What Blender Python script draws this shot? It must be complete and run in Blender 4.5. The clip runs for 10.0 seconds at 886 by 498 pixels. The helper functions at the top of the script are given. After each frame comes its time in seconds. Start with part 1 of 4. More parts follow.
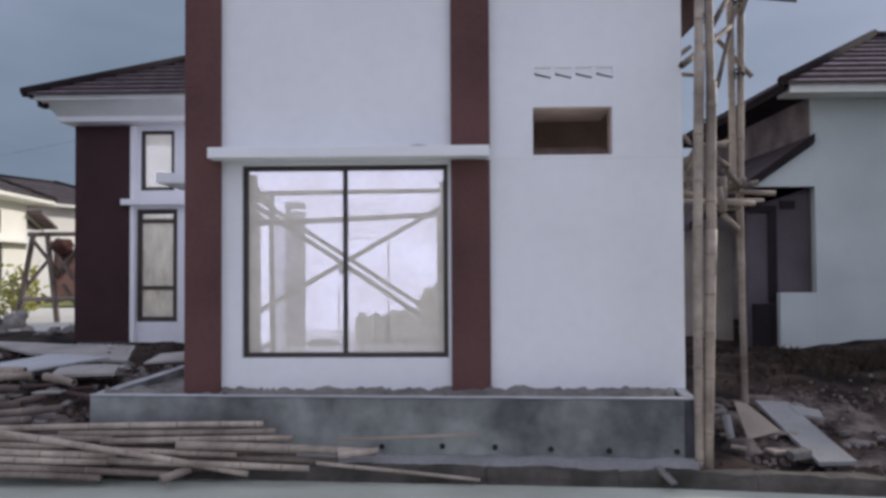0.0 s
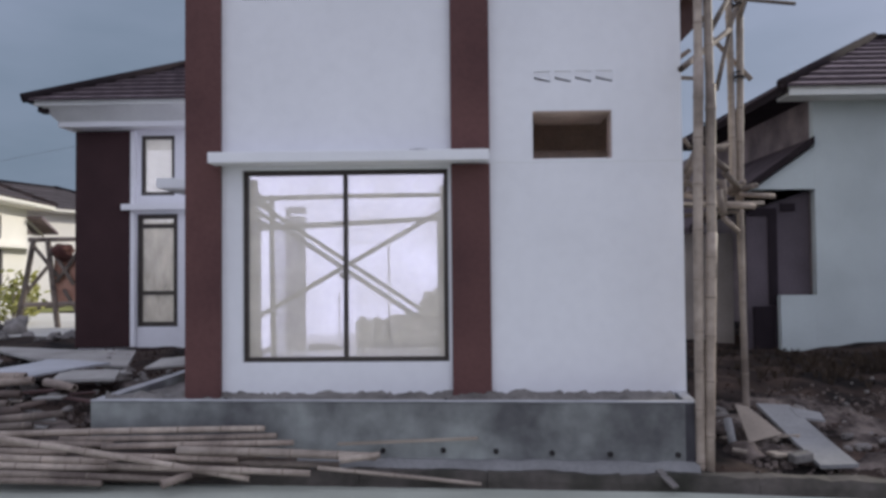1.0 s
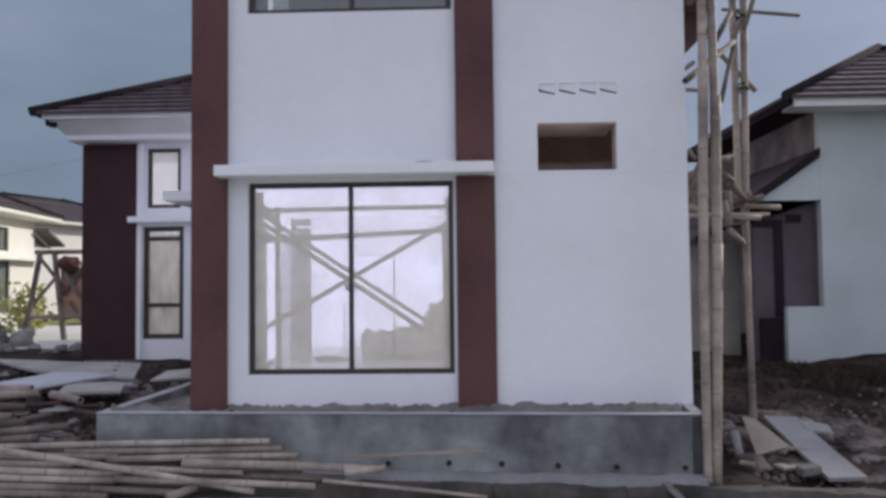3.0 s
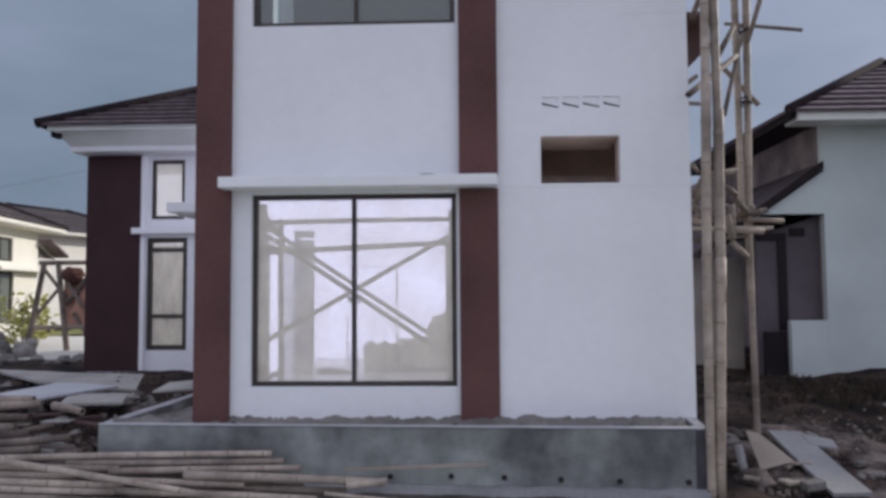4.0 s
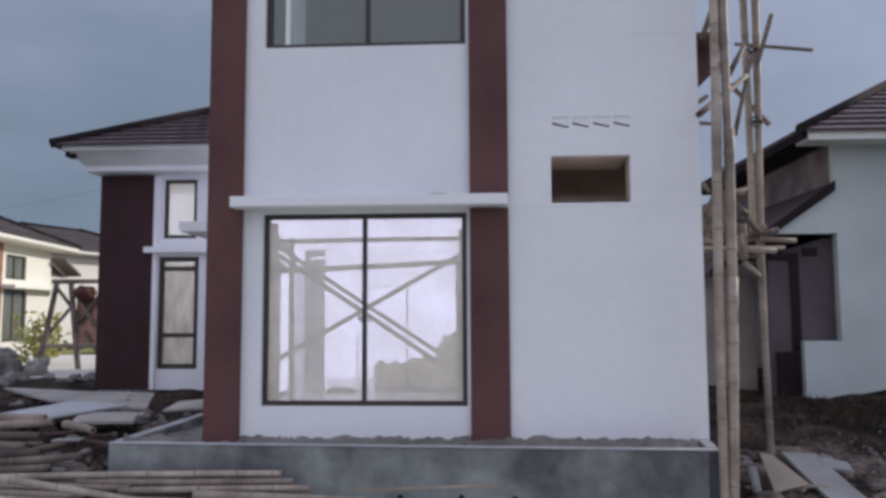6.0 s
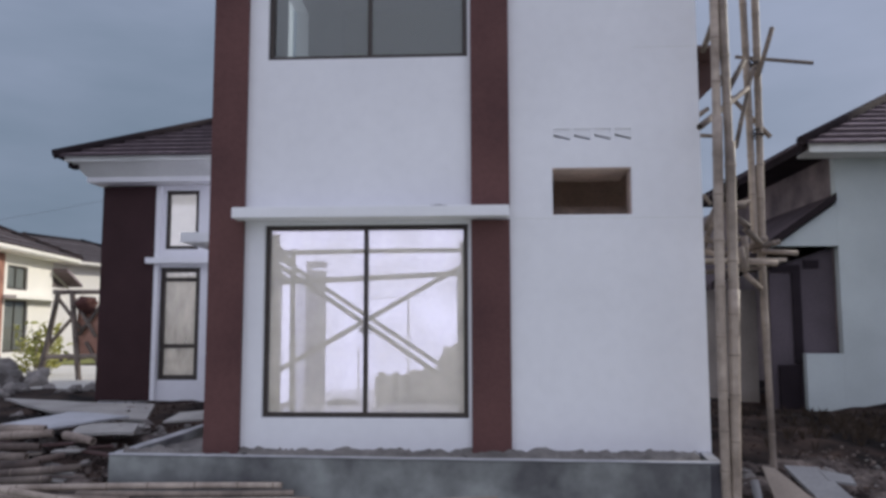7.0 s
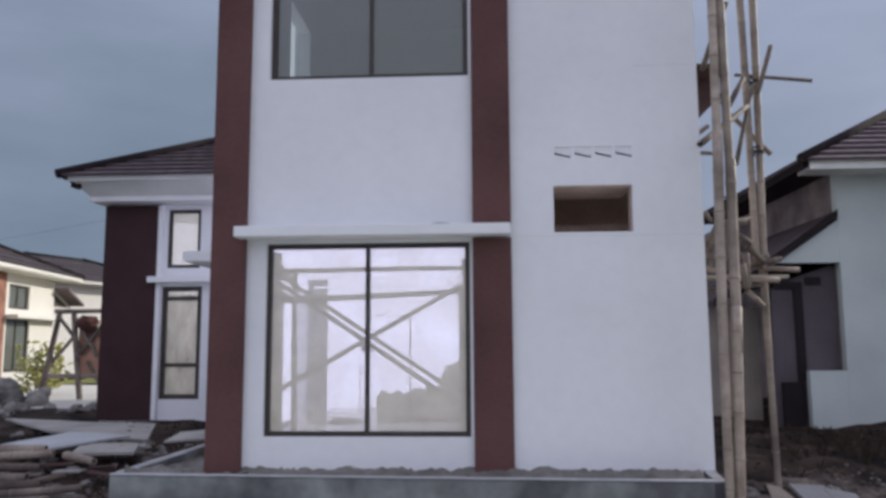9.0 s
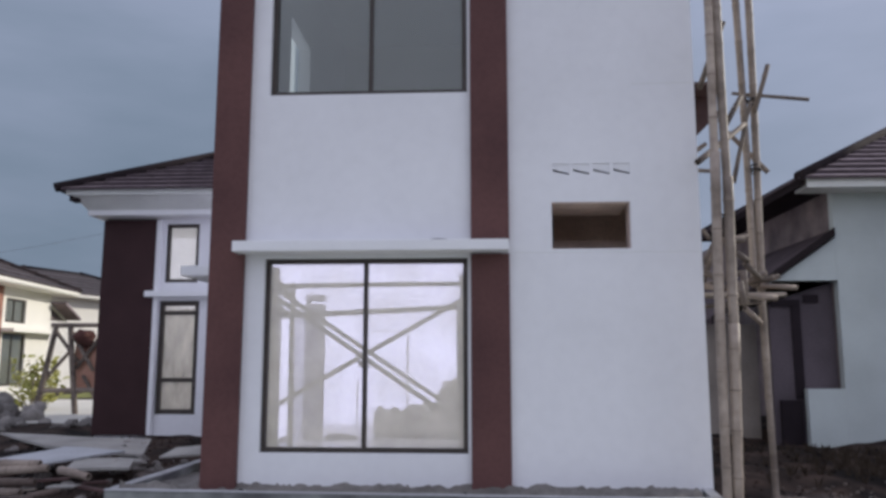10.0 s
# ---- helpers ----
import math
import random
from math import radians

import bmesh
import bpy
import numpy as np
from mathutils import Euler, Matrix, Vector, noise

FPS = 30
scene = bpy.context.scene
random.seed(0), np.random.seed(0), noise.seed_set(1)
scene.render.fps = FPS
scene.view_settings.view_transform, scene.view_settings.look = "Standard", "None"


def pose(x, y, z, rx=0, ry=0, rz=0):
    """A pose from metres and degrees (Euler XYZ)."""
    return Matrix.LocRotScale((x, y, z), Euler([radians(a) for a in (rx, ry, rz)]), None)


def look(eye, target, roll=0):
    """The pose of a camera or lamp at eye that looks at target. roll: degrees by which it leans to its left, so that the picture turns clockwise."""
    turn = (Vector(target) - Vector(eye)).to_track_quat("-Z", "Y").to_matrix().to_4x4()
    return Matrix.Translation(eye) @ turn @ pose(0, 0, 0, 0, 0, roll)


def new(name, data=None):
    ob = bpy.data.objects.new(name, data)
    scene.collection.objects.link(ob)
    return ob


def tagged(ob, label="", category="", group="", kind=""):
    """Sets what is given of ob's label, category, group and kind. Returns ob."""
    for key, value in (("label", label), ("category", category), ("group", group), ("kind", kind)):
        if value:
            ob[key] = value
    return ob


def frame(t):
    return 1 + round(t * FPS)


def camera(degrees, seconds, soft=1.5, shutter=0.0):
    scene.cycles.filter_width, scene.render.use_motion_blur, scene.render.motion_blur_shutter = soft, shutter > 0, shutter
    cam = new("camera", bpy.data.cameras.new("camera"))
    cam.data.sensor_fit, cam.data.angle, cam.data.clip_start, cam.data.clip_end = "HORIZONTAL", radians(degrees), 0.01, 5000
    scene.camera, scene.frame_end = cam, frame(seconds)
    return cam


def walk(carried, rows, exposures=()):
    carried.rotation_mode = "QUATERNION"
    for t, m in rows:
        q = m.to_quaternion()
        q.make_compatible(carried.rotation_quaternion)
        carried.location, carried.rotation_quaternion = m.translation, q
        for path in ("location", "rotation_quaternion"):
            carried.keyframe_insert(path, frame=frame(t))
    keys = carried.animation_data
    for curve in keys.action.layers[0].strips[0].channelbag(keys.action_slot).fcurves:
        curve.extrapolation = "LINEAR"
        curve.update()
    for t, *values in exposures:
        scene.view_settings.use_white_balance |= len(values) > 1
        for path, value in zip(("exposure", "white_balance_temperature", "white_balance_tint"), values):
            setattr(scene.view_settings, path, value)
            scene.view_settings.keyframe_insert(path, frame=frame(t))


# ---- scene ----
cam = camera(60.4, 10.0, soft=3.2)
PATH = [
    (0, (1.837, -6.387, 1.675), (1.7819, -4.3883, 1.7208), -0.31),
    (0.5, (1.837, -6.388, 1.676), (1.7853, -4.3893, 1.7299), -0.49),
    (1, (1.837, -6.389, 1.677), (1.7812, -4.3905, 1.7326), -0.52),
    (1.5, (1.837, -6.390, 1.677), (1.7778, -4.3917, 1.7340), -0.49),
    (2, (1.837, -6.391, 1.678), (1.7724, -4.3930, 1.7393), -0.63),
    (3.5, (1.837, -6.395, 1.679), (1.7645, -4.3986, 1.7823), -0.51),
    (4, (1.837, -6.396, 1.680), (1.7601, -4.4009, 1.7986), -0.38),
    (4.5, (1.837, -6.397, 1.680), (1.7517, -4.4033, 1.8106), -0.40),
    (5, (1.837, -6.399, 1.680), (1.7414, -4.4060, 1.8240), -0.39),
    (5.5, (1.836, -6.400, 1.680), (1.7393, -4.4083, 1.8338), -0.21),
    (6, (1.836, -6.401, 1.680), (1.7326, -4.4113, 1.8493), -0.25),
    (7.5, (1.835, -6.406, 1.680), (1.7281, -4.4202, 1.8904), -0.07),
    (8, (1.835, -6.408, 1.680), (1.7291, -4.4227, 1.8987), -0.18),
    (8.5, (1.835, -6.410, 1.679), (1.7240, -4.4257, 1.9072), -0.32),
    (9, (1.834, -6.411, 1.679), (1.7242, -4.4296, 1.9252), -0.29),
    (9.5, (1.834, -6.413, 1.679), (1.7293, -4.4339, 1.9463), -0.12),
    (10, (1.833, -6.415, 1.678), (1.7287, -4.4386, 1.9655), 0.01),
]
walk(cam, [(t, look(eye, target, roll)) for t, eye, target, roll in PATH], [(0.0, 0.03, 6340, 10), (5.0, 0.03, 6340, 10), (10.0, 0.04, 6340, 10)])


# ---- world, sun ----
world = bpy.data.worlds.new("overcast_sky")
scene.world = world
world.use_nodes = True
wn, wl = world.node_tree.nodes, world.node_tree.links
wn.clear()
SUN_AZ, SUN_EL = 58.0, 22.0      # compass degrees from +y towards +x; elevation
sky = wn.new("ShaderNodeTexSky")
sky.sky_type, sky.sun_disc = "NISHITA", False
sky.sun_elevation, sky.sun_rotation = radians(SUN_EL), radians(SUN_AZ)
sky.air_density, sky.dust_density = 1.2, 3.0
tc = wn.new("ShaderNodeTexCoord")
mp = wn.new("ShaderNodeMapping")
mp.inputs["Scale"].default_value = (1.0, 1.0, 3.2)
wl.new(tc.outputs["Generated"], mp.inputs["Vector"])
cl = wn.new("ShaderNodeTexNoise")
cl.inputs["Scale"].default_value, cl.inputs["Detail"].default_value, cl.inputs["Roughness"].default_value = 1.9, 6.0, 0.5
wl.new(mp.outputs["Vector"], cl.inputs["Vector"])
# how far a direction points to the brighter half of the sky
dt = wn.new("ShaderNodeVectorMath")
dt.operation = "DOT_PRODUCT"
dt.inputs[1].default_value = (0.33, -0.70, 0.72)
wl.new(tc.outputs["Generated"], dt.inputs[0])
ad = wn.new("ShaderNodeMath")
ad.operation = "MULTIPLY_ADD"
ad.inputs[1].default_value = 1.15
wl.new(cl.outputs["Fac"], ad.inputs[0])
wl.new(dt.outputs["Value"], ad.inputs[2])
cr = wn.new("ShaderNodeValToRGB")
els = cr.color_ramp.elements
els[0].position, els[0].color = 0.0, (0.118, 0.176, 0.232, 1)
els[1].position, els[1].color = 1.0, (0.775, 0.80, 0.985, 1)
e = els.new(0.45)
e.color = (0.335, 0.38, 0.51, 1)
mr = wn.new("ShaderNodeMapRange")
mr.inputs["From Min"].default_value, mr.inputs["From Max"].default_value = -0.385, 1.355
wl.new(ad.outputs[0], mr.inputs["Value"])
wl.new(mr.outputs["Result"], cr.inputs["Fac"])
sk = wn.new("ShaderNodeBackground")
sk.inputs["Strength"].default_value = 0.05
wl.new(sky.outputs["Color"], sk.inputs["Color"])
cb = wn.new("ShaderNodeBackground")
cb.inputs["Strength"].default_value = 1.0
wl.new(cr.outputs["Color"], cb.inputs["Color"])
mx = wn.new("ShaderNodeMixShader")
mx.inputs["Fac"].default_value = 0.93
wl.new(sk.outputs[0], mx.inputs[1])
wl.new(cb.outputs[0], mx.inputs[2])
wo = wn.new("ShaderNodeOutputWorld")
wl.new(mx.outputs[0], wo.inputs["Surface"])

sun = new("sun", bpy.data.lights.new("sun", "SUN"))
sun.data.energy, sun.data.angle, sun.data.color = 3.0, radians(1.5), (1.0, 0.93, 0.80)
az, el = radians(SUN_AZ), radians(SUN_EL)
sun.matrix_world = look((20 * math.sin(az) * math.cos(el), 20 * math.cos(az) * math.cos(el), 20 * math.sin(el)), (0, 0, 0))


# ---- materials ----
def mat(name, col, rough=0.8, var=0.25, scale=3.0, fine=40.0, bump=0.15, metal=0.0, tint=None, stretch=(1, 1, 1), per_object=0.0, spec=0.4, band=(0.3, 0.68)):
    """A painted, plastered, wooden or earthen surface: colour that varies at two scales, and fine relief."""
    m = bpy.data.materials.new(name)
    m.use_nodes = True
    n, l = m.node_tree.nodes, m.node_tree.links
    bs = n["Principled BSDF"]
    bs.inputs["Roughness"].default_value, bs.inputs["Metallic"].default_value = rough, metal
    bs.inputs["Specular IOR Level"].default_value = spec
    co = n.new("ShaderNodeTexCoord")
    ma = n.new("ShaderNodeMapping")
    ma.inputs["Scale"].default_value = stretch
    l.new(co.outputs["Object"], ma.inputs["Vector"])
    big = n.new("ShaderNodeTexNoise")
    big.inputs["Scale"].default_value, big.inputs["Detail"].default_value = scale, 5
    small = n.new("ShaderNodeTexNoise")
    small.inputs["Scale"].default_value, small.inputs["Detail"].default_value = fine, 3
    for q in (big, small):
        l.new(ma.outputs["Vector"], q.inputs["Vector"])
    ramp = n.new("ShaderNodeValToRGB")
    lo = tint or tuple(c * (1 - var) for c in col)
    hi = tuple(min(1, c * (1 + var * 0.5)) for c in col)
    ramp.color_ramp.elements[0].position, ramp.color_ramp.elements[0].color = band[0], (*lo, 1)
    ramp.color_ramp.elements[1].position, ramp.color_ramp.elements[1].color = band[1], (*hi, 1)
    l.new(big.outputs["Fac"], ramp.inputs["Fac"])
    mixc = n.new("ShaderNodeMix")
    mixc.data_type, mixc.blend_type = "RGBA", "MULTIPLY"
    mixc.inputs["Factor"].default_value = min(1.0, var * 1.2)
    l.new(ramp.outputs["Color"], mixc.inputs["A"])
    sr = n.new("ShaderNodeValToRGB")
    sr.color_ramp.elements[0].position, sr.color_ramp.elements[0].color = 0.3, (0.55, 0.55, 0.55, 1)
    sr.color_ramp.elements[1].position = 0.6
    l.new(small.outputs["Fac"], sr.inputs["Fac"])
    l.new(sr.outputs["Color"], mixc.inputs["B"])
    out = mixc.outputs["Result"]
    if per_object:
        oi = n.new("ShaderNodeObjectInfo")
        hs = n.new("ShaderNodeHueSaturation")
        rg = n.new("ShaderNodeMapRange")
        rg.inputs["To Min"].default_value, rg.inputs["To Max"].default_value = 1 - per_object, 1 + per_object
        l.new(oi.outputs["Random"], rg.inputs["Value"])
        l.new(rg.outputs["Result"], hs.inputs["Value"])
        l.new(out, hs.inputs["Color"])
        out = hs.outputs["Color"]
    l.new(out, bs.inputs["Base Color"])
    bu = n.new("ShaderNodeBump")
    bu.inputs["Strength"].default_value, bu.inputs["Distance"].default_value = bump, 0.01
    l.new(small.outputs["Fac"], bu.inputs["Height"])
    l.new(bu.outputs["Normal"], bs.inputs["Normal"])
    return m


def glass(name, dust, tint=(0.9, 0.95, 0.95), rough=0.02, dust_col=(0.75, 0.74, 0.72), ior=1.45, patchy=0.1, grain=(2.5, 2.5, 2.5)):
    """A window pane: clear, with a film of dust and painted haze that takes light from both sides."""
    m = bpy.data.materials.new(name)
    m.use_nodes = True
    n, l = m.node_tree.nodes, m.node_tree.links
    n.clear()
    tr = n.new("ShaderNodeBsdfTransparent")
    tr.inputs["Color"].default_value = (*tint, 1)
    gl = n.new("ShaderNodeBsdfGlossy")
    gl.inputs["Roughness"].default_value = rough
    fr = n.new("ShaderNodeFresnel")
    fr.inputs["IOR"].default_value = ior
    m1 = n.new("ShaderNodeMixShader")
    l.new(fr.outputs[0], m1.inputs[0])
    l.new(tr.outputs[0], m1.inputs[1])
    l.new(gl.outputs[0], m1.inputs[2])
    tl = n.new("ShaderNodeBsdfTranslucent")
    tl.inputs["Color"].default_value = (*dust_col, 1)
    no = n.new("ShaderNodeTexNoise")
    no.inputs["Scale"].default_value, no.inputs["Detail"].default_value = 1.0, 5
    co = n.new("ShaderNodeTexCoord")
    sc = n.new("ShaderNodeMapping")
    sc.inputs["Scale"].default_value = grain
    l.new(co.outputs["Object"], sc.inputs["Vector"])
    l.new(sc.outputs["Vector"], no.inputs["Vector"])
    rg = n.new("ShaderNodeMapRange")
    rg.inputs["From Min"].default_value, rg.inputs["From Max"].default_value = 0.3, 0.7
    rg.inputs["To Min"].default_value, rg.inputs["To Max"].default_value = dust * (1 - patchy), dust * (1 + patchy)
    l.new(no.outputs["Fac"], rg.inputs["Value"])
    m2 = n.new("ShaderNodeMixShader")
    l.new(rg.outputs["Result"], m2.inputs[0])
    l.new(m1.outputs[0], m2.inputs[1])
    df = n.new("ShaderNodeBsdfDiffuse")
    df.inputs["Color"].default_value = (*dust_col, 1)
    film = n.new("ShaderNodeMixShader")
    film.inputs[0].default_value = 0.35
    l.new(tl.outputs[0], film.inputs[1])
    l.new(df.outputs[0], film.inputs[2])
    l.new(film.outputs[0], m2.inputs[2])
    o = n.new("ShaderNodeOutputMaterial")
    l.new(m2.outputs[0], o.inputs["Surface"])
    return m


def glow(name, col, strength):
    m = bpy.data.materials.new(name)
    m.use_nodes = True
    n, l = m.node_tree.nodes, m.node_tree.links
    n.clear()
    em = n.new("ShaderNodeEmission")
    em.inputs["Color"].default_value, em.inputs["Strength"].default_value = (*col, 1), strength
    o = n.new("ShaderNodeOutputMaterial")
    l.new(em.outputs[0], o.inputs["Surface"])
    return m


WHITE = mat("white_wall_paint", (0.80, 0.80, 0.82), 0.85, 0.055, 0.8, 9, 0.03)
WHITE_FAR = mat("cream_wall_paint", (0.79, 0.765, 0.71), 0.85, 0.06, 0.8, 30, 0.05)
WHITE_TRIM = mat("white_trim_paint", (0.82, 0.82, 0.83), 0.7, 0.05, 2, 50, 0.05)
PLASTER = mat("bare_plaster", (0.42, 0.40, 0.37), 0.9, 0.25, 1.6, 30, 0.2)
WHITE_COOL = mat("cool_white_wall_paint", (0.49, 0.54, 0.535), 0.85, 0.14, 0.9, 50, 0.06)
TAN = mat("unpainted_tan_plaster", (0.64, 0.49, 0.42), 0.9, 0.3, 2.2, 30, 0.2)
MAROON = mat("maroon_ribbed_paint", (0.138, 0.066, 0.060), 0.75, 0.22, 0.9, 26, 0.25, tint=(0.090, 0.042, 0.041), spec=0.25)
MAROON_DARK = mat("dark_maroon_paint", (0.052, 0.027, 0.028), 0.8, 0.18, 2.0, 60, 0.2, spec=0.2)
GREY_RENDER = mat("cement_render", (0.268, 0.282, 0.268), 0.9, 0.36, 1.7, 9, 0.3, tint=(0.108, 0.107, 0.110), band=(0.36, 0.64))
RIM = mat("cement_rim", (0.42, 0.42, 0.43), 0.9, 0.2, 4, 40, 0.3)
ROAD = mat("concrete_road", (0.455, 0.475, 0.41), 0.9, 0.22, 0.9, 60, 0.3)
LANE = mat("pale_concrete_lane", (0.62, 0.60, 0.55), 0.9, 0.15, 0.7, 30, 0.2)
KERB = mat("mossy_kerb", (0.095, 0.082, 0.073), 0.95, 0.5, 2.2, 12, 0.7, tint=(0.034, 0.033, 0.025))
EARTH = mat("dark_earth", (0.066, 0.045, 0.036), 0.95, 0.6, 1.7, 9, 1.0, tint=(0.012, 0.009, 0.008), band=(0.40, 0.70), spec=0.15)
SOIL = mat("grey_soil", (0.20, 0.185, 0.17), 0.95, 0.4, 4, 30, 0.6)
BAMBOO = mat("weathered_bamboo", (0.38, 0.315, 0.26), 0.65, 0.36, 3.2, 18, 0.2, tint=(0.19, 0.15, 0.12), per_object=0.25)
BAMBOO_DARK = mat("grey_old_bamboo", (0.235, 0.19, 0.155), 0.75, 0.4, 2.6, 22, 0.2, tint=(0.10, 0.078, 0.066), per_object=0.4)
# near-black: holds the shade low in the pole heap; also on some offcuts
BAMBOO_BLACK = mat("near_black_bamboo", (0.12, 0.09, 0.075), 0.8, 0.4, 2.6, 22, 0.2, tint=(0.045, 0.034, 0.03), per_object=0.3)
POLE_PALE = mat("dry_cut_bamboo", (0.415, 0.348, 0.29), 0.7, 0.36, 3.2, 18, 0.2, tint=(0.20, 0.16, 0.13), per_object=0.25)
POLE_GREY = mat("grey_cut_bamboo", (0.31, 0.255, 0.21), 0.75, 0.4, 2.6, 22, 0.2, tint=(0.13, 0.10, 0.085), per_object=0.4)
GREY_DARK = mat("dark_cement_render", (0.055, 0.052, 0.060), 0.85, 0.35, 2.0, 8, 0.3)
TAN_SOIL = mat("tan_soil", (0.165, 0.135, 0.118), 0.95, 0.5, 4, 22, 0.9, tint=(0.055, 0.043, 0.040), band=(0.38, 0.66), spec=0.15)
BAMBOO_NODE = mat("bamboo_node", (0.26, 0.21, 0.17), 0.8, 0.3, 6, 30, 0.2)
TIMBER = mat("raw_timber", (0.40, 0.34, 0.28), 0.8, 0.3, 2.0, 30, 0.2, stretch=(1, 6, 6), per_object=0.2)
DARK_TIMBER = mat("dark_timber", (0.10, 0.055, 0.05), 0.8, 0.3, 2.0, 30, 0.2)
BOARD = mat("pale_fibre_board", (0.47, 0.48, 0.50), 0.8, 0.18, 1.6, 30, 0.15, per_object=0.15)
PLY = mat("weathered_plywood", (0.35, 0.335, 0.31), 0.85, 0.25, 1.8, 30, 0.2, per_object=0.2)
STONE = mat("rubble_stone", (0.235, 0.215, 0.20), 0.9, 0.35, 5, 30, 0.4, per_object=0.35)
FRAME = mat("dark_bronze_aluminium", (0.060, 0.050, 0.043), 0.45, 0.15, 5, 50, 0.03, metal=0.3)
TILE = mat("brown_roof_tile", (0.25, 0.20, 0.22), 0.85, 0.3, 2, 20, 0.2, per_object=0.15, spec=0.12)
TILE_FAR = mat("grey_roof_tile", (0.105, 0.098, 0.105), 0.9, 0.3, 2, 20, 0.2, per_object=0.15, spec=0.1)
# course lips take this dark tone as painted shade; also the porch roof
TILE_LIP = mat("dark_tile_edge", (0.075, 0.058, 0.064), 0.9, 0.25, 3, 20, 0.15, spec=0.12)
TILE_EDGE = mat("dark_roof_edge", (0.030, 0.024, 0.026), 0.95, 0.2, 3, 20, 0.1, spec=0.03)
FASCIA = mat("grey_white_fascia", (0.69, 0.70, 0.67), 0.75, 0.1, 2, 30, 0.05)
SHADE_WALL = mat("shaded_mauve_plaster", (0.105, 0.086, 0.099), 0.9, 0.3, 1.2, 30, 0.15)
BROWN_WALL = mat("shaded_brown_plaster", (0.20, 0.162, 0.156), 0.9, 0.35, 1.5, 14, 0.2, tint=(0.105, 0.086, 0.086), band=(0.36, 0.64))
PLANK_GREY = mat("grey_plank", (0.265, 0.262, 0.26), 0.85, 0.25, 2.0, 30, 0.2, per_object=0.1)
BEIGE = mat("weathered_beige_plaster", (0.33, 0.29, 0.255), 0.9, 0.25, 1.2, 30, 0.15)
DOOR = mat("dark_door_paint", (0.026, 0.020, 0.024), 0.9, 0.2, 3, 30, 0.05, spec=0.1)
LEAF = mat("young_leaf", (0.40, 0.38, 0.10), 0.6, 0.4, 2, 20, 0.05, tint=(0.22, 0.24, 0.05))
GRASS = mat("rough_grass", (0.24, 0.25, 0.07), 0.9, 0.4, 1.2, 25, 0.4)
GRASS_DRY = mat("dry_weed", (0.058, 0.041, 0.028), 0.9, 0.4, 1.5, 25, 0.1)
BAMBOO_ROOM = mat("olive_green_bamboo", (0.34, 0.315, 0.16), 0.7, 0.35, 3.0, 18, 0.2, tint=(0.18, 0.17, 0.08), per_object=0.2)
CARD = mat("tan_cardboard", (0.31, 0.26, 0.215), 0.9, 0.2, 3, 30, 0.1)
CLOTH = mat("brick_red_board", (0.36, 0.19, 0.14), 0.9, 0.3, 3, 30, 0.1, tint=(0.22, 0.10, 0.075))
RUST_BOARD = mat("reddish_tan_board", (0.52, 0.30, 0.22), 0.9, 0.3, 3, 30, 0.1, tint=(0.34, 0.17, 0.12))
RED_RAG = mat("dark_red_rag", (0.085, 0.036, 0.030), 0.95, 0.4, 3, 20, 0.3, tint=(0.07, 0.028, 0.024))
SACK = mat("cement_sack", (0.68, 0.65, 0.52), 0.85, 0.25, 3, 40, 0.3, per_object=0.15)
ROOM_WHITE = mat("white_room_paint", (0.80, 0.785, 0.70), 0.85, 0.04, 1, 40, 0.04)
FLOOR_TILE = mat("pale_floor_screed", (0.82, 0.81, 0.78), 0.28, 0.15, 2, 40, 0.1)
ROPE = mat("black_tie_cord", (0.03, 0.025, 0.025), 0.9, 0.2, 8, 40, 0.1)
# the big window's dust film also imitates the glare that veils the room
PANE_DUSTY = glass("dusty_pane", 0.42, (0.93, 0.93, 0.94), dust_col=(0.93, 0.90, 0.78), patchy=0.2)
# these films put the neighbour's pale lit rooms into the pane colour
PANE_LEFT = glass("beige_veil_pane", 0.42, (0.82, 0.82, 0.82), dust_col=(0.80, 0.78, 0.74))
PANE_FILM = glass("patchy_veil_pane", 0.44, (0.84, 0.84, 0.84), dust_col=(0.82, 0.78, 0.70), patchy=0.45, grain=(4.5, 4.5, 1.7))
PANE_UPPER = glass("grey_pane", 0.13, (0.72, 0.76, 0.74), dust_col=(0.74, 0.76, 0.70), ior=1.9)
# emission for added sheets that stand in for daylight behind openings
GLOW_ROOM = glow("bright_room_glow", (0.75, 0.735, 1.0), 1.95)
GLOW_DOOR = glow("dim_door_glow", (0.88, 0.90, 1.0), 0.95)
GLOW_LEFT = glow("soft_window_glow", (0.92, 0.90, 1.0), 1.45)


# ---- building helpers ----
def box(bm, x0, x1, y0, y1, z0, z1):
    v = [bm.verts.new(c) for c in ((x0, y0, z0), (x1, y0, z0), (x1, y1, z0), (x0, y1, z0), (x0, y0, z1), (x1, y0, z1), (x1, y1, z1), (x0, y1, z1))]
    for f in ((0, 3, 2, 1), (4, 5, 6, 7), (0, 1, 5, 4), (1, 2, 6, 5), (2, 3, 7, 6), (3, 0, 4, 7)):
        bm.faces.new([v[i] for i in f])


def boxes(*list_of):
    bm = bmesh.new()
    for b in list_of:
        box(bm, *b)
    return bm


def bevelled(bm, w=0.008, seg=2):
    bmesh.ops.bevel(bm, geom=bm.edges[:], offset=w, segments=seg, affect="EDGES", profile=0.7)
    return bm


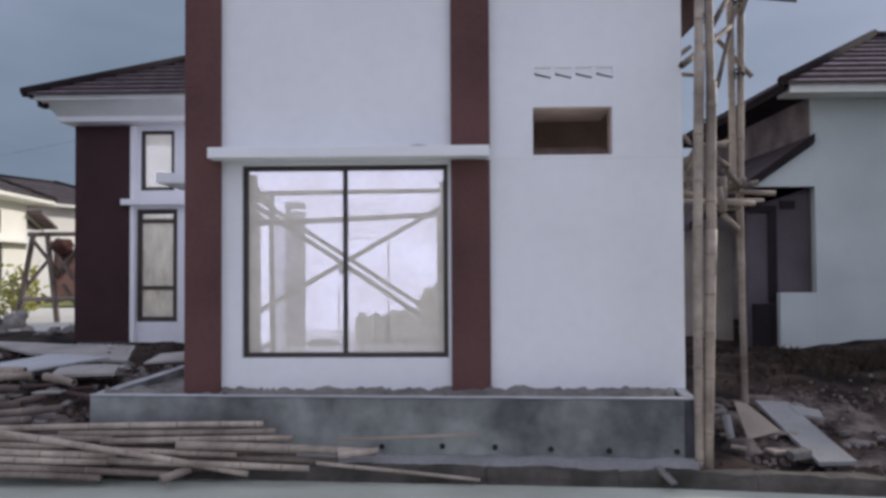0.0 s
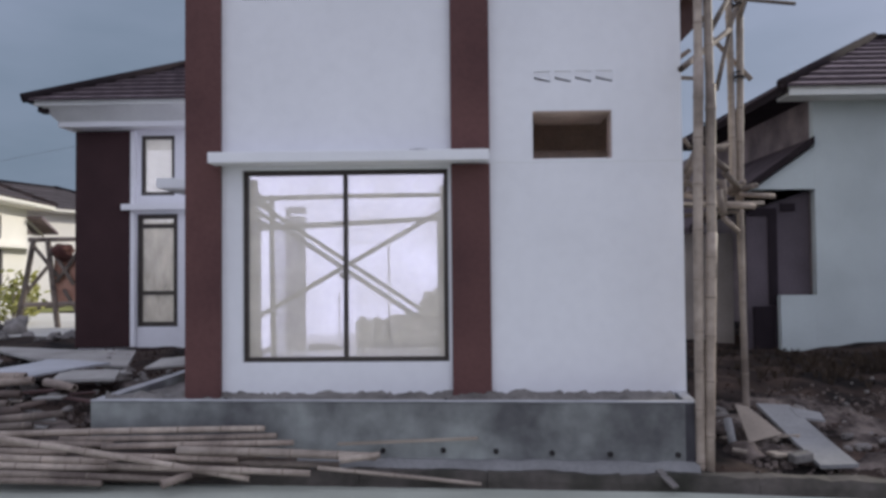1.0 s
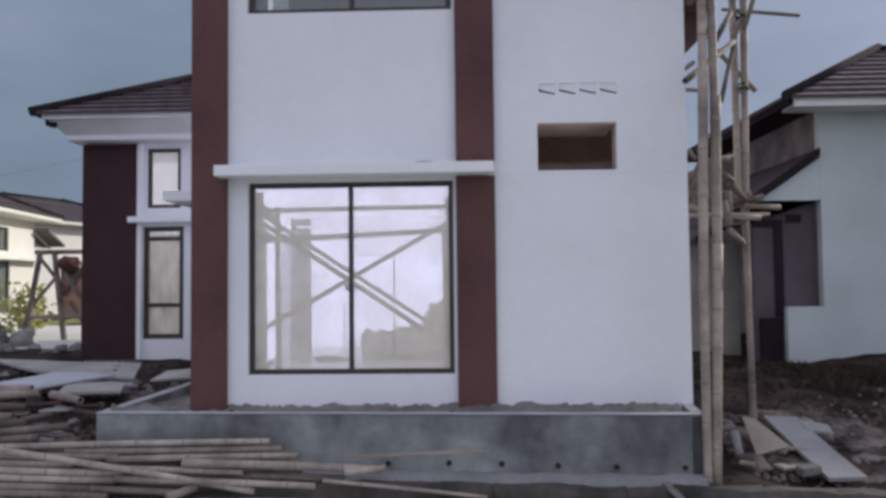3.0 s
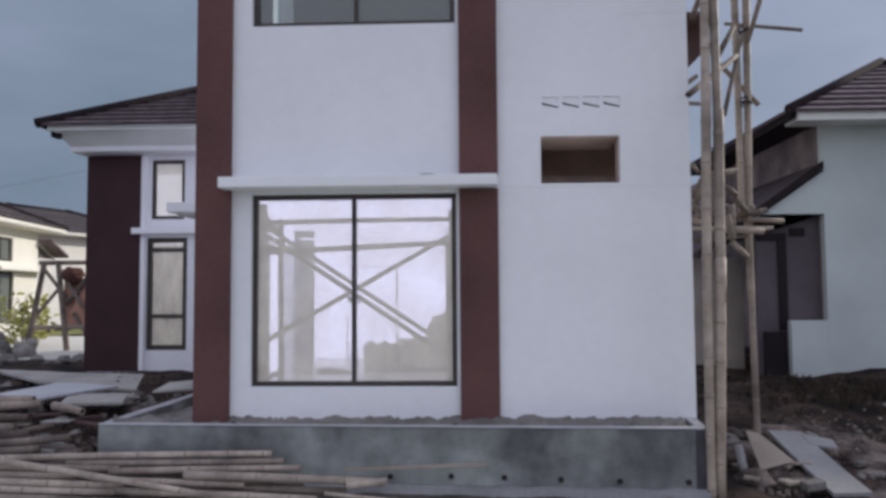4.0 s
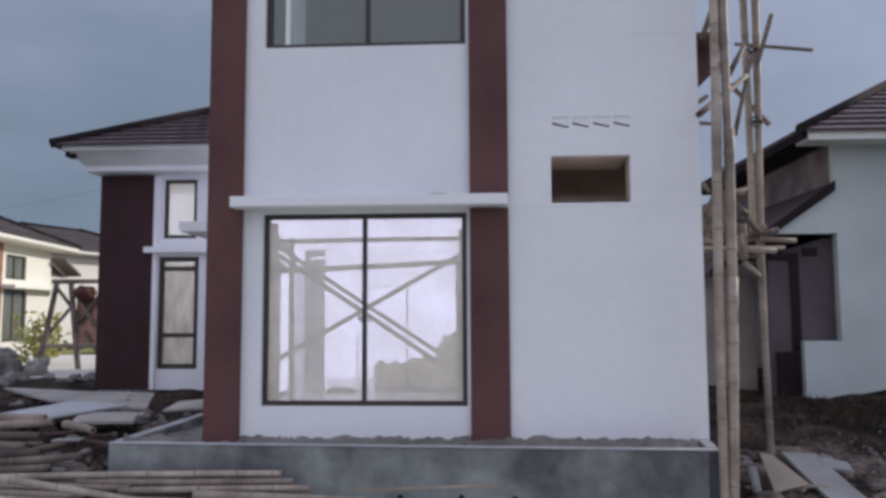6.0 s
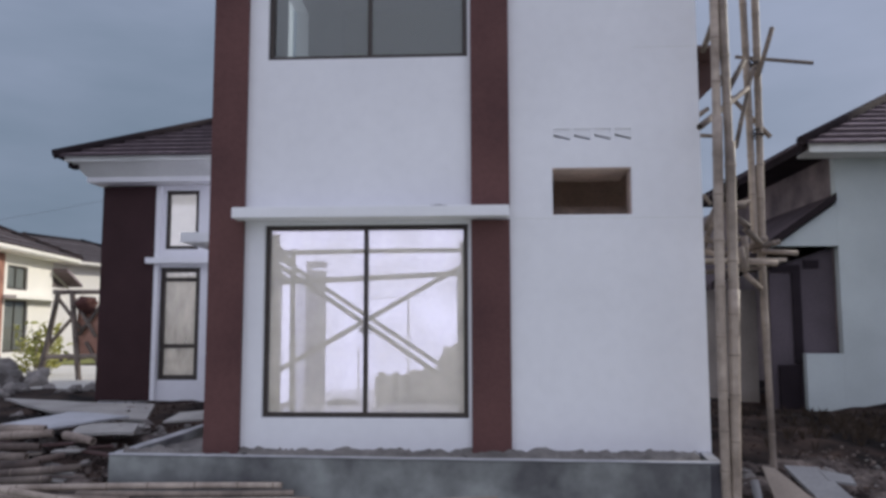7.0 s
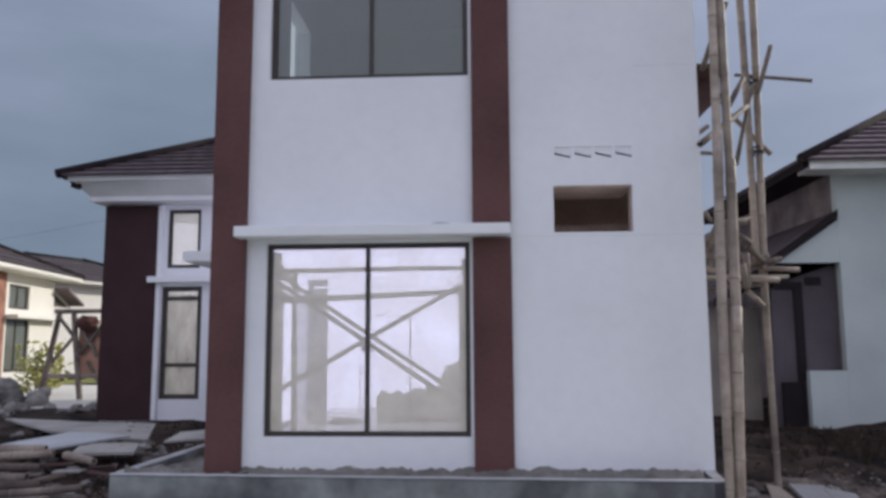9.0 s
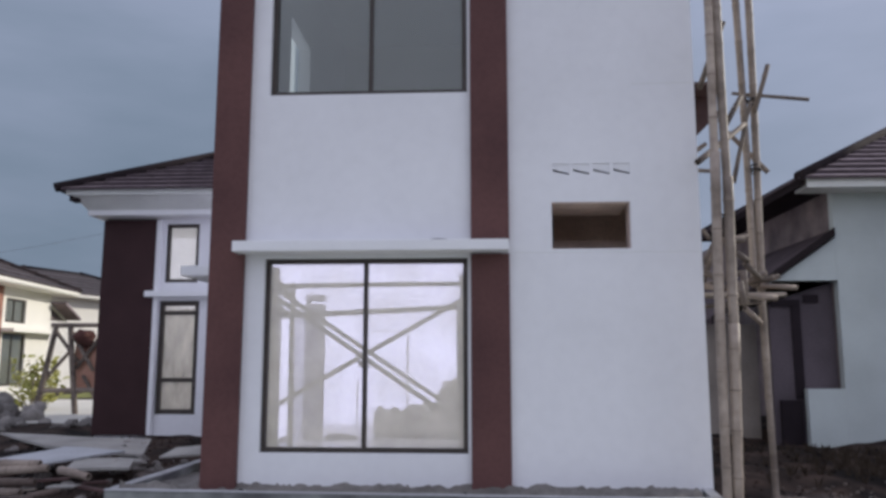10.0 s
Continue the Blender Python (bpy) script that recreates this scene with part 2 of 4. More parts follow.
def prism(bm, pts, y0, y1):
    """A solid from an outline in x, z, between y0 and y1."""
    a = [bm.verts.new((x, y0, z)) for x, z in pts]
    b = [bm.verts.new((x, y1, z)) for x, z in pts]
    bm.faces.new(a)
    bm.faces.new(b[::-1])
    for i in range(len(pts)):
        j = (i + 1) % len(pts)
        bm.faces.new((a[j], a[i], b[i], b[j]))
    bmesh.ops.recalc_face_normals(bm, faces=bm.faces[:])


def mesh_of(name, bm, material, smooth=False):
    me = bpy.data.meshes.new(name)
    bm.to_mesh(me)
    bm.free()
    for m in (material if isinstance(material, (list, tuple)) else [material]):
        me.materials.append(m)
    if smooth:
        me.polygons.foreach_set("use_smooth", [True] * len(me.polygons))
    return me


def part(name, bm, material, parent=None, label="", smooth=False):
    ob = new(name, mesh_of(name, bm, material, smooth))
    if parent:
        ob.parent = parent
    if label:
        ob["label"] = label
    return ob


def thing(name, label, category, at=(0, 0, 0), group="", kind=""):
    ob = new(name)
    ob.location = at
    ob.empty_display_size = 0.2
    return tagged(ob, label, category, group, kind)


def wall_y(bm, x0, x1, y0, y1, z0, z1, holes=(), turn=False):
    """A wall along x (turn: along y) with openings (x0, x1, z0, z1) through it, as one closed solid."""
    xs = sorted({x0, x1, *(h[0] for h in holes), *(h[1] for h in holes)})
    zs = sorted({z0, z1, *(h[2] for h in holes), *(h[3] for h in holes)})
    put = {}

    def vert(i, k, y):
        key = (i, k, y)
        if key not in put:
            put[key] = bm.verts.new((y, xs[i], zs[k]) if turn else (xs[i], y, zs[k]))
        return put[key]

    def solid(i, k):
        if not (0 <= i < len(xs) - 1 and 0 <= k < len(zs) - 1):
            return False
        x, z = (xs[i] + xs[i + 1]) / 2, (zs[k] + zs[k + 1]) / 2
        return not any(h[0] < x < h[1] and h[2] < z < h[3] for h in holes)

    for i in range(len(xs) - 1):
        for k in range(len(zs) - 1):
            if not solid(i, k):
                continue
            for y in (y0, y1):
                bm.faces.new((vert(i, k, y), vert(i + 1, k, y), vert(i + 1, k + 1, y), vert(i, k + 1, y)))
            for di, dk, a, b in ((-1, 0, (i, k), (i, k + 1)), (1, 0, (i + 1, k), (i + 1, k + 1)), (0, -1, (i, k), (i + 1, k)), (0, 1, (i, k + 1), (i + 1, k + 1))):
                if not solid(i + di, k + dk):
                    bm.faces.new((vert(*a, y0), vert(*b, y0), vert(*b, y1), vert(*a, y1)))
    bmesh.ops.recalc_face_normals(bm, faces=bm.faces[:])
    return bm


def weld(bm):
    bmesh.ops.remove_doubles(bm, verts=bm.verts[:], dist=0.0005)
    return bm


def pole_mesh(a, b, r0=0.035, r1=0.028, step=0.32, seed=0, sides=9, bend=0.004):
    """A bamboo pole from a to b: tapered, slightly bent, with raised dark nodes and hollow ends."""
    rnd = random.Random(seed)
    a, b = Vector(a), Vector(b)
    d = b - a
    length = d.length
    w = d.normalized()
    u = w.orthogonal().normalized()
    v = w.cross(u)
    ang = rnd.uniform(0, 6.28)
    off = (u * math.cos(ang) + v * math.sin(ang)) * bend * length * rnd.uniform(0.3, 1)
    stations, s = [(0, 1.0, 0)], rnd.uniform(0.08, step)
    while s < length - 0.05:
        stations += [(s - 0.025, 1.0, 0), (s - 0.006, 1.08, 1), (s + 0.006, 1.08, 1), (s + 0.025, 1.0, 0)]
        s += step * rnd.uniform(0.8, 1.2)
    stations.append((length, 1.0, 0))
    bm = bmesh.new()
    rings = []
    for s, k, node in stations:
        t = s / length
        c = a + d * t + off * math.sin(math.pi * t)
        r = (r0 + (r1 - r0) * t) * k
        rings.append([bm.verts.new(c + (u * math.cos(q) + v * math.sin(q)) * r) for q in (2 * math.pi * i / sides for i in range(sides))])
    for i, (p, q) in enumerate(zip(rings, rings[1:])):
        node = stations[i][2] and stations[i + 1][2]
        for j in range(sides):
            f = bm.faces.new((p[j], p[(j + 1) % sides], q[(j + 1) % sides], q[j]))
            f.material_index, f.smooth = int(bool(node)), True
    for ring, t, sgn in ((rings[0], 0.0, 1), (rings[-1], 1.0, -1)):
        c = a + d * t + w * sgn * 0.05
        inner = [bm.verts.new((x.co - (a + d * t)) * 0.7 + a + d * t) for x in ring]
        deep = [bm.verts.new((x.co - (a + d * t)) * 0.65 + c) for x in ring]
        for j in range(sides):
            k = (j + 1) % sides
            bm.faces.new((ring[j], ring[k], inner[k], inner[j]))
            f = bm.faces.new((inner[j], inner[k], deep[k], deep[j]))
            f.material_index = 1
        f = bm.faces.new(deep)
        f.material_index = 1
    bmesh.ops.recalc_face_normals(bm, faces=bm.faces[:])
    return bm


def tie(parent, p, r=0.05, seed=0):
    """A lashing of black cord round two crossing poles."""
    rnd = random.Random(seed)
    bm = bmesh.new()
    for i in range(3):
        m = pose(*p, rnd.uniform(-40, 40), rnd.uniform(-40, 40), rnd.uniform(0, 180))
        n, k = 12, 5
        rings = []
        for j in range(n):
            q = 2 * math.pi * j / n
            c = Vector((math.cos(q) * r, math.sin(q) * r * 0.8, (i - 1) * 0.014))
            o = Vector((math.cos(q), math.sin(q), 0))
            rings.append([bm.verts.new(m @ (c + (o * math.cos(h) + Vector((0, 0, 1)) * math.sin(h)) * 0.008)) for h in (2 * math.pi * g / k for g in range(k))])
        for j in range(n):
            for g in range(k):
                bm.faces.new((rings[j][g], rings[(j + 1) % n][g], rings[(j + 1) % n][(g + 1) % k], rings[j][(g + 1) % k]))
    bmesh.ops.recalc_face_normals(bm, faces=bm.faces[:])
    return part("lashing", bm, ROPE, parent, "black cord lashing")


def rock_mesh(seed, size, flat=0.6, fine=2):
    rnd = random.Random(seed)
    bm = bmesh.new()
    bmesh.ops.create_icosphere(bm, subdivisions=fine, radius=1)
    o = Vector((rnd.uniform(0, 50), rnd.uniform(0, 50), rnd.uniform(0, 50)))
    for v in bm.verts:
        k = 1 + 0.55 * noise.noise(v.co * 1.2 + o) + 0.2 * noise.noise(v.co * 3 + o) + (0.16 * noise.noise(v.co * 7 + o) if fine > 2 else 0)
        v.co = Vector((v.co.x * k, v.co.y * k * 0.8, v.co.z * k * flat)) * size
    return bm


# ---- ground, road, kerb ----
def kerb_y(x):
    """The kerb runs at a slight angle to the house fronts."""
    return -0.30 - 0.062 * (x + 1.3) - 0.07 * min(max(0, x - 3.4), 6)


def rise(x, y):
    """The height of the ground."""
    d = y - kerb_y(x)
    if d < 0.12:
        return -0.06
    base = 0.12 + 0.33 * min(1, max(0, (d - 0.3) / 3.0))
    if y > 10:
        base -= 0.30 * min(1, (y - 10) / 8)
    near = max(0.0, 1 - max(0, math.hypot(x - 1.7, y - 2) - 9) / 12)
    base += near * (0.075 * noise.noise((x * 0.9, y * 0.9, 3)) + 0.05 * noise.noise((x * 2.6, y * 2.6, 7))) * min(1, d / 0.5)
    base += 0.021 * min(max(y, 0), 24)
    if x < -4 and y > 6.6:
        base -= 0.25 * min(1, (y - 6.6) / 0.5)
    if x > 4 and y < 6:
        base += 0.05 * math.exp(-((x - 8.5) / 1.6) ** 2 - ((y - 4.0) / 1.6) ** 2) - 0.10 * math.exp(-((x - 6.4) / 1.2) ** 2) - 0.03
    if -0.6 < x < 3.75 and y > -0.2:
        base = min(base, 0.15)
    if abs(x) > 60 or abs(y) > 60:
        base = -0.1
    return base


def spaced(lo, hi, step, far):
    near = list(np.arange(lo, hi + 1e-6, step))
    out, d = [], step
    q = hi
    while q < far:
        d *= 1.35
        q += d
        out.append(q)
    inn, d, q = [], step, lo
    while q > -far:
        d *= 1.35
        q -= d
        inn.append(q)
    return inn[::-1] + near + out


gx, gy = spaced(-9, 12, 0.16, 1500), spaced(-1.0, 9, 0.11, 1500)
bm = bmesh.new()
grid = [[bm.verts.new((x, y, rise(x, y))) for x in gx] for y in gy]
for r0, r1 in zip(grid, grid[1:]):
    for i in range(len(gx) - 1):
        f = bm.faces.new((r0[i], r0[i + 1], r1[i + 1], r1[i]))
        f.smooth = True
tagged(part("ground", bm, EARTH), "dark brown trampled earth of a building plot", "ground", kind="structure")

bm = bmesh.new()
prism_pts = [(-60, kerb_y(-60)), (3.4, kerb_y(3.4)), (9.4, kerb_y(9.4)), (60, kerb_y(60)), (60, -9), (-60, -9)]
lo = [bm.verts.new((x, y, -0.15)) for x, y in prism_pts]
hi = [bm.verts.new((x, y, 0.0)) for x, y in prism_pts]
bm.faces.new(hi[::-1])
for i in range(6):
    bm.faces.new((lo[i], hi[i], hi[(i + 1) % 6], lo[(i + 1) % 6]))
bmesh.ops.recalc_face_normals(bm, faces=bm.faces[:])
tagged(part("road", bm, ROAD), "pale grey cast concrete village road", "road", kind="structure")

kerb = thing("kerb", "mossy weathered concrete kerb beside the road", "kerb", kind="structure")
rnd = random.Random(5)
for i in range(-3, 9):
    a, b = i * 1.0 + 0.001, i * 1.0 + 0.999
    bm = bmesh.new()
    n = 8
    rows_k = []
    for j in range(n + 1):
        x = a + (b - a) * j / n
        y = kerb_y(x)
        w = [rnd.uniform(-0.012, 0.012) for _ in range(4)]
        rows_k.append([bm.verts.new(c) for c in ((x, y - 0.005, -0.05), (x, y + w[0], 0.06), (x, y + 0.02 + w[1], 0.12 + w[2]), (x, y + 0.13, 0.125 + w[3]), (x, y + 0.14, -0.05))])
    for p, q in zip(rows_k, rows_k[1:]):
        for k in range(4):
            bm.faces.new((p[k], q[k], q[k + 1], p[k + 1]))
    bm.faces.new(rows_k[0])
    bm.faces.new(rows_k[-1][::-1])
    bmesh.ops.recalc_face_normals(bm, faces=bm.faces[:])
    part("kerb_stone", bm, KERB, kerb)


# ---- the two-storey white house ----
house = thing("house", "unfinished white two-storey house with maroon pillars", "house", (1.6, 2.5, 0))
house.location = (0, 0, 0)
HX0, HX1, HB, HT, HD = -0.497, 3.666, 0.10, 6.60, 5.2
WIN = (-0.042, 1.704, 0.910, 2.538)
UPW = (-0.05, 1.704, 4.002, 5.63)
VENT = (2.422, 3.085, 2.606, 3.008)
SLOTS = [(2.438 + 0.172 * i, 2.576 + 0.172 * i, 3.243, 3.343) for i in range(4)]
bm = bmesh.new()
wall_y(bm, HX0, HX1, 0.0, 0.15, HB, HT, [WIN, UPW, VENT, *SLOTS])
part("front_wall", weld(bm), WHITE, house, "white painted plaster front wall")
bm = bmesh.new()
# unseen opening, added to let light in behind the vent
wall_y(bm, 0.151, HD, HX1 - 0.15, HX1, HB, HT, [(0.35, 1.4, 0.9, 2.2)], True)
part("side_wall", bm, WHITE, house)
bm = bmesh.new()
wall_y(bm, 0.151, HD, HX0, HX0 + 0.15, HB, HT, [(0.45, 1.55, 0.95, 2.55), (1.75, 2.95, 0.72, 2.55), (3.35, HD, 0.72, 3.50), (0.45, HD, 2.30, 3.50), (1.80, 2.75, 3.851, 5.6)], True)
part("side_wall", bm, WHITE, house)
bm = bmesh.new()
wall_y(bm, HX0 + 0.151, HX1 - 0.151, HD - 0.15, HD, HB, HT, [(HX0 + 0.151, 1.99, 0.72, 3.60)])
part("back_wall", weld(bm), ROOM_WHITE, house, "white plaster back wall with a wide opening")
part("inner_wall", boxes((2.02, 2.14, 0.151, HD - 0.151, HB, 3.70)), ROOM_WHITE, house)
part("floor_slab", boxes((HX0 + 0.151, HX1 - 0.151, 0.151, HD - 0.151, 0.5, 0.735)), FLOOR_TILE, house, "pale bare floor screed")
part("upper_floor", boxes((HX0 + 0.151, HX1 - 0.151, 0.151, HD - 0.151, 3.701, 3.85)), ROOM_WHITE, house)
part("roof_slab", boxes((HX0 - 0.3, HX1 + 0.3, -0.35, HD + 0.3, HT + 0.001, HT + 0.15)), WHITE_TRIM, house)
part("bath_wall", boxes((2.141, HX1 - 0.151, 1.6, 1.72, 0.736, 3.70)), TAN, house, "bare tan plaster wall behind the vent opening")
part("vent_lining", boxes((VENT[1] - 0.012, VENT[1] - 0.0005, 0.035, 0.149, VENT[2] + 0.001, VENT[3] - 0.014)), TAN, house, "bare tan plaster lining of the vent opening")
part("vent_lining", boxes((VENT[0] + 0.001, VENT[1] - 0.0005, 0.012, 0.56, VENT[3] - 0.013, VENT[3] - 0.0005)), TAN, house)
part("vent_ledge", bevelled(boxes((2.30, 3.40, 0.85, 0.97, 2.30, 2.80)), 0.012), TAN, house, "bare tan plaster ledge inside the vent opening")
# vent blocks: two slabs of plaster that leave a slanting slit
for x0, x1, z0, z1 in SLOTS:
    bm = bmesh.new()
    prism(bm, [(x0, z0 + 0.060), (x1, z0 + 0.022), (x1, z1 - 0.001), (x0, z1 - 0.001)], 0.010, 0.10)
    part("vent_block", bm, WHITE, house)
    bm = bmesh.new()
    prism(bm, [(x0, z0), (x1, z0), (x1, z0 + 0.002), (x0, z0 + 0.034)], 0.004, 0.10)
    part("vent_lip", bm, WHITE, house)

# pillars: proud of the wall, with a fine brushed relief
def pillar(x0, x1, z0, z1, y):
    return part("pillar", bevelled(boxes((x0, x1, y, -0.001, z0, z1)), 0.006), MAROON, house, "maroon painted pillar strip")

pillar(HX0 - 0.015, -0.212, 0.60, HT, -0.055)
pillar(1.732, 2.057, 2.663, HT, -0.055)
pillar(1.732, 2.057, 0.60, 2.566, -0.04)
part("canopy", bevelled(boxes((-0.258, 2.047, -0.24, -0.0565, 2.571, 2.660)), 0.008), WHITE_TRIM, house, "white concrete canopy over the window")
part("canopy_back", boxes((-0.2115, 1.7315, -0.0564, -0.001, 2.572, 2.659)), WHITE_TRIM, house)
# flat slab canopy on the side wall
part("side_canopy", bevelled(boxes((-1.19, HX0 - 0.002, 1.0, 1.8, 2.51, 2.61)), 0.01), WHITE_TRIM, house, "small flat concrete side canopy")
# construction joints left in the plaster
for z, x0, k in ((2.575, 2.10, 0.111), (4.05, 3.13, 0.037)):
    bm = bmesh.new()
    top = [(x0 + i * k, z + 0.002 + 0.003 * math.sin(i * 2.1)) for i in range(15)]
    prism(bm, top + [(x, q - 0.004) for x, q in top[::-1]], -0.0015, -0.0005)
    part("plaster_joint", bm, FASCIA, house, "thin joint line in the plaster")


def window(x0, x1, z0, z1, y, pane_mat, bars_x=(), bars_z=(), t=0.045, depth=0.06, owner=None, label="dark bronze aluminium window", bar=0.018):
    """A framed window in the plane y, with mullions and panes of its own."""
    bm = bmesh.new()
    wall_y(bm, x0, x1, y, y + depth, z0, z1, [(x0 + t, x1 - t, z0 + t, z1 - t)])
    w = part("window", bm, FRAME, owner, label)
    xs, zs = [x0 + t, *bars_x, x1 - t], [z0 + t, *bars_z, z1 - t]
    h = bar
    for x in bars_x:
        part("mullion", boxes((x - h, x + h, y + 0.004, y + depth - 0.004, z0 + t, z1 - t)), FRAME, w)
    for z in bars_z:
        for a, b in zip(xs, xs[1:]):
            part("transom", boxes((a + (h if a in bars_x else 0), b - (h if b in bars_x else 0), y + 0.004, y + depth - 0.004, z - h, z + h)), FRAME, w)
    for a, b in zip(xs, xs[1:]):
        for c, d in zip(zs, zs[1:]):
            p = part("pane", boxes((a, b, y + 0.028, y + 0.034, c, d)), pane_mat, w)
            p.visible_shadow = False
    return w


window(*WIN, 0.05, PANE_DUSTY, (0.828,), (), 0.04, 0.06, house)
window(*UPW, 0.05, PANE_UPPER, (0.845,), (), 0.045, 0.06, house)

# pier and side frame inside
part("pier", bevelled(boxes((-0.328, -0.110, 2.75, 2.93, 0.736, 2.35)), 0.01), PLASTER, house, "bare plaster pier in the room")

part("pier_slat", bevelled(boxes((-0.328, -0.110, 2.75, 2.93, 2.39, 2.46)), 0.006), PLASTER, house, "timber slat over the pier head")
part("pier_slat", boxes((-0.328, -0.29, 2.78, 2.90, 2.35, 2.39)), PLASTER, house)
# added glowing sheets: overexposed daylight behind the window, and light for the room
tagged(part("backdrop", boxes((-0.83, 3.4, HD + 0.10, HD + 0.12, 0.2, 4.2)), GLOW_ROOM), "glowing sheet added as bright daylight behind the open room", "backdrop", kind="structure")
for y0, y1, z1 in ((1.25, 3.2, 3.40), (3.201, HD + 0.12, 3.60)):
    tagged(part("backdrop", boxes((-0.86, -0.84, y0, y1, 0.66, z1)), GLOW_ROOM), "glowing sheet added as bright daylight beside the open room", "backdrop", kind="structure")


# added glowing sheet that makes the bright strip in the upper window
tagged(part("backdrop", boxes((-0.86, -0.84, 2.2, 3.9, 3.7, 6.3)), GLOW_DOOR), "dim glowing sheet added outside the upper side door", "backdrop", kind="structure")

# hidden screen, added to block the side sheets' light towards the neighbour
tagged(part("glow_screen", boxes((-0.95, -0.88, 1.25, 8.9, 0.1, 2.45)), BEIGE), "unseen screen added to keep the glow off the neighbour", "wall", kind="structure")


# ---- planter ----
planter = thing("planter", "grey cement-rendered planter box along the house front", "planter")
def strip(p, q, w, foot, top, n=24, wob=0.004, seed=1):
    """A straight masonry wall from p to q, w thick to its left, with a slightly uneven face; foot, top: its heights at p and at q."""
    bm = bmesh.new()
    d = (Vector(q) - Vector(p))
    nrm = Vector((-d.y, d.x)).normalized()
    rows_s = []
    for i in range(n + 1):
        c = Vector(p) + d * i / n
        e = c + nrm * w
        k = [noise.noise((c.x * 3, c.y * 3, seed + j)) * wob for j in range(4)]
        z0, z1 = (a + (b - a) * i / n for a, b in (foot, top))
        rows_s.append([bm.verts.new(v) for v in ((c.x, c.y + k[0], z0), (c.x, c.y + k[1], z1 - 0.008 + k[2]), (c.x + nrm.x * 0.008, c.y + nrm.y * 0.008, z1 + k[2]), (e.x, e.y, z1 + k[3]), (e.x, e.y, z0))])
    for a, b in zip(rows_s, rows_s[1:]):
        for j in range(4):
            bm.faces.new((a[j], b[j], b[j + 1], a[j + 1]))
    bm.faces.new(rows_s[0])
    bm.faces.new(rows_s[-1][::-1])
    bmesh.ops.recalc_face_normals(bm, faces=bm.faces[:])
    return bm

part("planter_wall", strip((-1.28, -0.11), (3.63, -0.45), 0.09, (0, 0), (0.616, 0.640)), GREY_RENDER, planter)
part("rim", strip((-1.282, -0.118), (3.633, -0.458), 0.05, (0.6165, 0.6405), (0.628, 0.652)), RIM, planter, "pale trowelled cement rim")
part("planter_wall", strip((3.63, -0.355), (3.658, -0.002), 0.08, (0, 0), (0.640, 0.645), 6), GREY_RENDER, planter)
part("rim", strip((3.633, -0.352), (3.661, -0.002), 0.09, (0.6405, 0.6455), (0.652, 0.658), 6), RIM, planter)
part("planter_wall", strip((-1.14, 1.6), (-1.28, -0.02), 0.09, (0, 0), (0.640, 0.616), 8), GREY_RENDER, planter)
part("rim", strip((-1.14, 1.6), (-1.282, -0.015), 0.10, (0.6405, 0.6165), (0.653, 0.628), 8), RIM, planter)
bm = bmesh.new()
cols = []
for i in range(190):
    x = -1.2 + i * 0.02505
    f = -0.115 - 0.0689 * (x + 1.27)
    row = []
    for j in range(7):
        t = j / 6
        y = f + 0.085 + (0.002 - f - 0.085 - 0.002) * t
        z = 0.615 + 0.045 * t + 0.035 * noise.noise((x * 5, y * 9, 2)) + 0.025 * noise.noise((x * 14, y * 14, 5)) + 0.018 * noise.noise((x * 37, y * 37, 6))
        row.append(bm.verts.new((x, y, z)))
    cols.append(row)
for a, b in zip(cols, cols[1:]):
    for j in range(6):
        bm.faces.new((a[j], b[j], b[j + 1], a[j + 1])).smooth = True
part("soil", bm, SOIL, planter, "lumpy grey soil fill")
bm = bmesh.new()
sc = []
for i in range(16):
    y = -0.05 + i * 0.11
    sc.append([bm.verts.new((x, y, 0.56 + 0.06 * noise.noise((x * 5, y * 5, 9)))) for x in (-1.2, -1.0, -0.8, -0.65, -0.517)])
for a, b in zip(sc, sc[1:]):
    for j in range(4):
        bm.faces.new((a[j], b[j], b[j + 1], a[j + 1])).smooth = True
part("soil", bm, SOIL, planter)
for x, hz in ((1.172, 0.240), (1.656, 0.250), (2.072, 0.248), (2.508, 0.24), (2.955, 0.236), (3.468, 0.238)):     # weep holes: short dark pipe ends
    y = -0.11 - 0.0689 * (x + 1.27)
    bm = bmesh.new()
    n = 12
    ro = [[bm.verts.new((x + r * math.cos(2 * math.pi * i / n), y + dy, hz + r * math.sin(2 * math.pi * i / n))) for i in range(n)] for r, dy in ((0.022, 0.01), (0.022, -0.012), (0.019, -0.012), (0.018, -0.007))]
    for a, b in zip(ro, ro[1:]):
        for i in range(n):
            bm.faces.new((a[i], a[(i + 1) % n], b[(i + 1) % n], b[i]))
    # dark disc in the mouth: the hole's inner shade is put into colour
    bm.faces.new(ro[-1])
    bmesh.ops.recalc_face_normals(bm, faces=bm.faces[:])
    part("drain_pipe", bm, ROPE, planter, "weep-hole pipe end closed by a dark disc as its hole")

# spilt cement along the planter's foot
bm = bmesh.new()
ap = []
for i in range(60):
    x = -0.4 + i * 0.068
    f = -0.118 - 0.0689 * (x + 1.27)
    w = 0.10 + 0.05 * noise.noise((x * 2.2, 0, 4))
    ap.append([bm.verts.new((x, f - w * t, 0.185 - 0.075 * t * t + 0.016 * noise.noise((x * 6, t * 3, 8)) - (0.10 if t == 1 else 0))) for t in (-0.1, 0.0, 0.25, 0.5, 0.75, 0.95, 1.0)])
for a, b in zip(ap, ap[1:]):
    for j in range(6):
        bm.faces.new((a[j], b[j], b[j + 1], a[j + 1])).smooth = True
part("cement_footing", bm, PLANK_GREY, planter, "spilt grey cement along the foot")
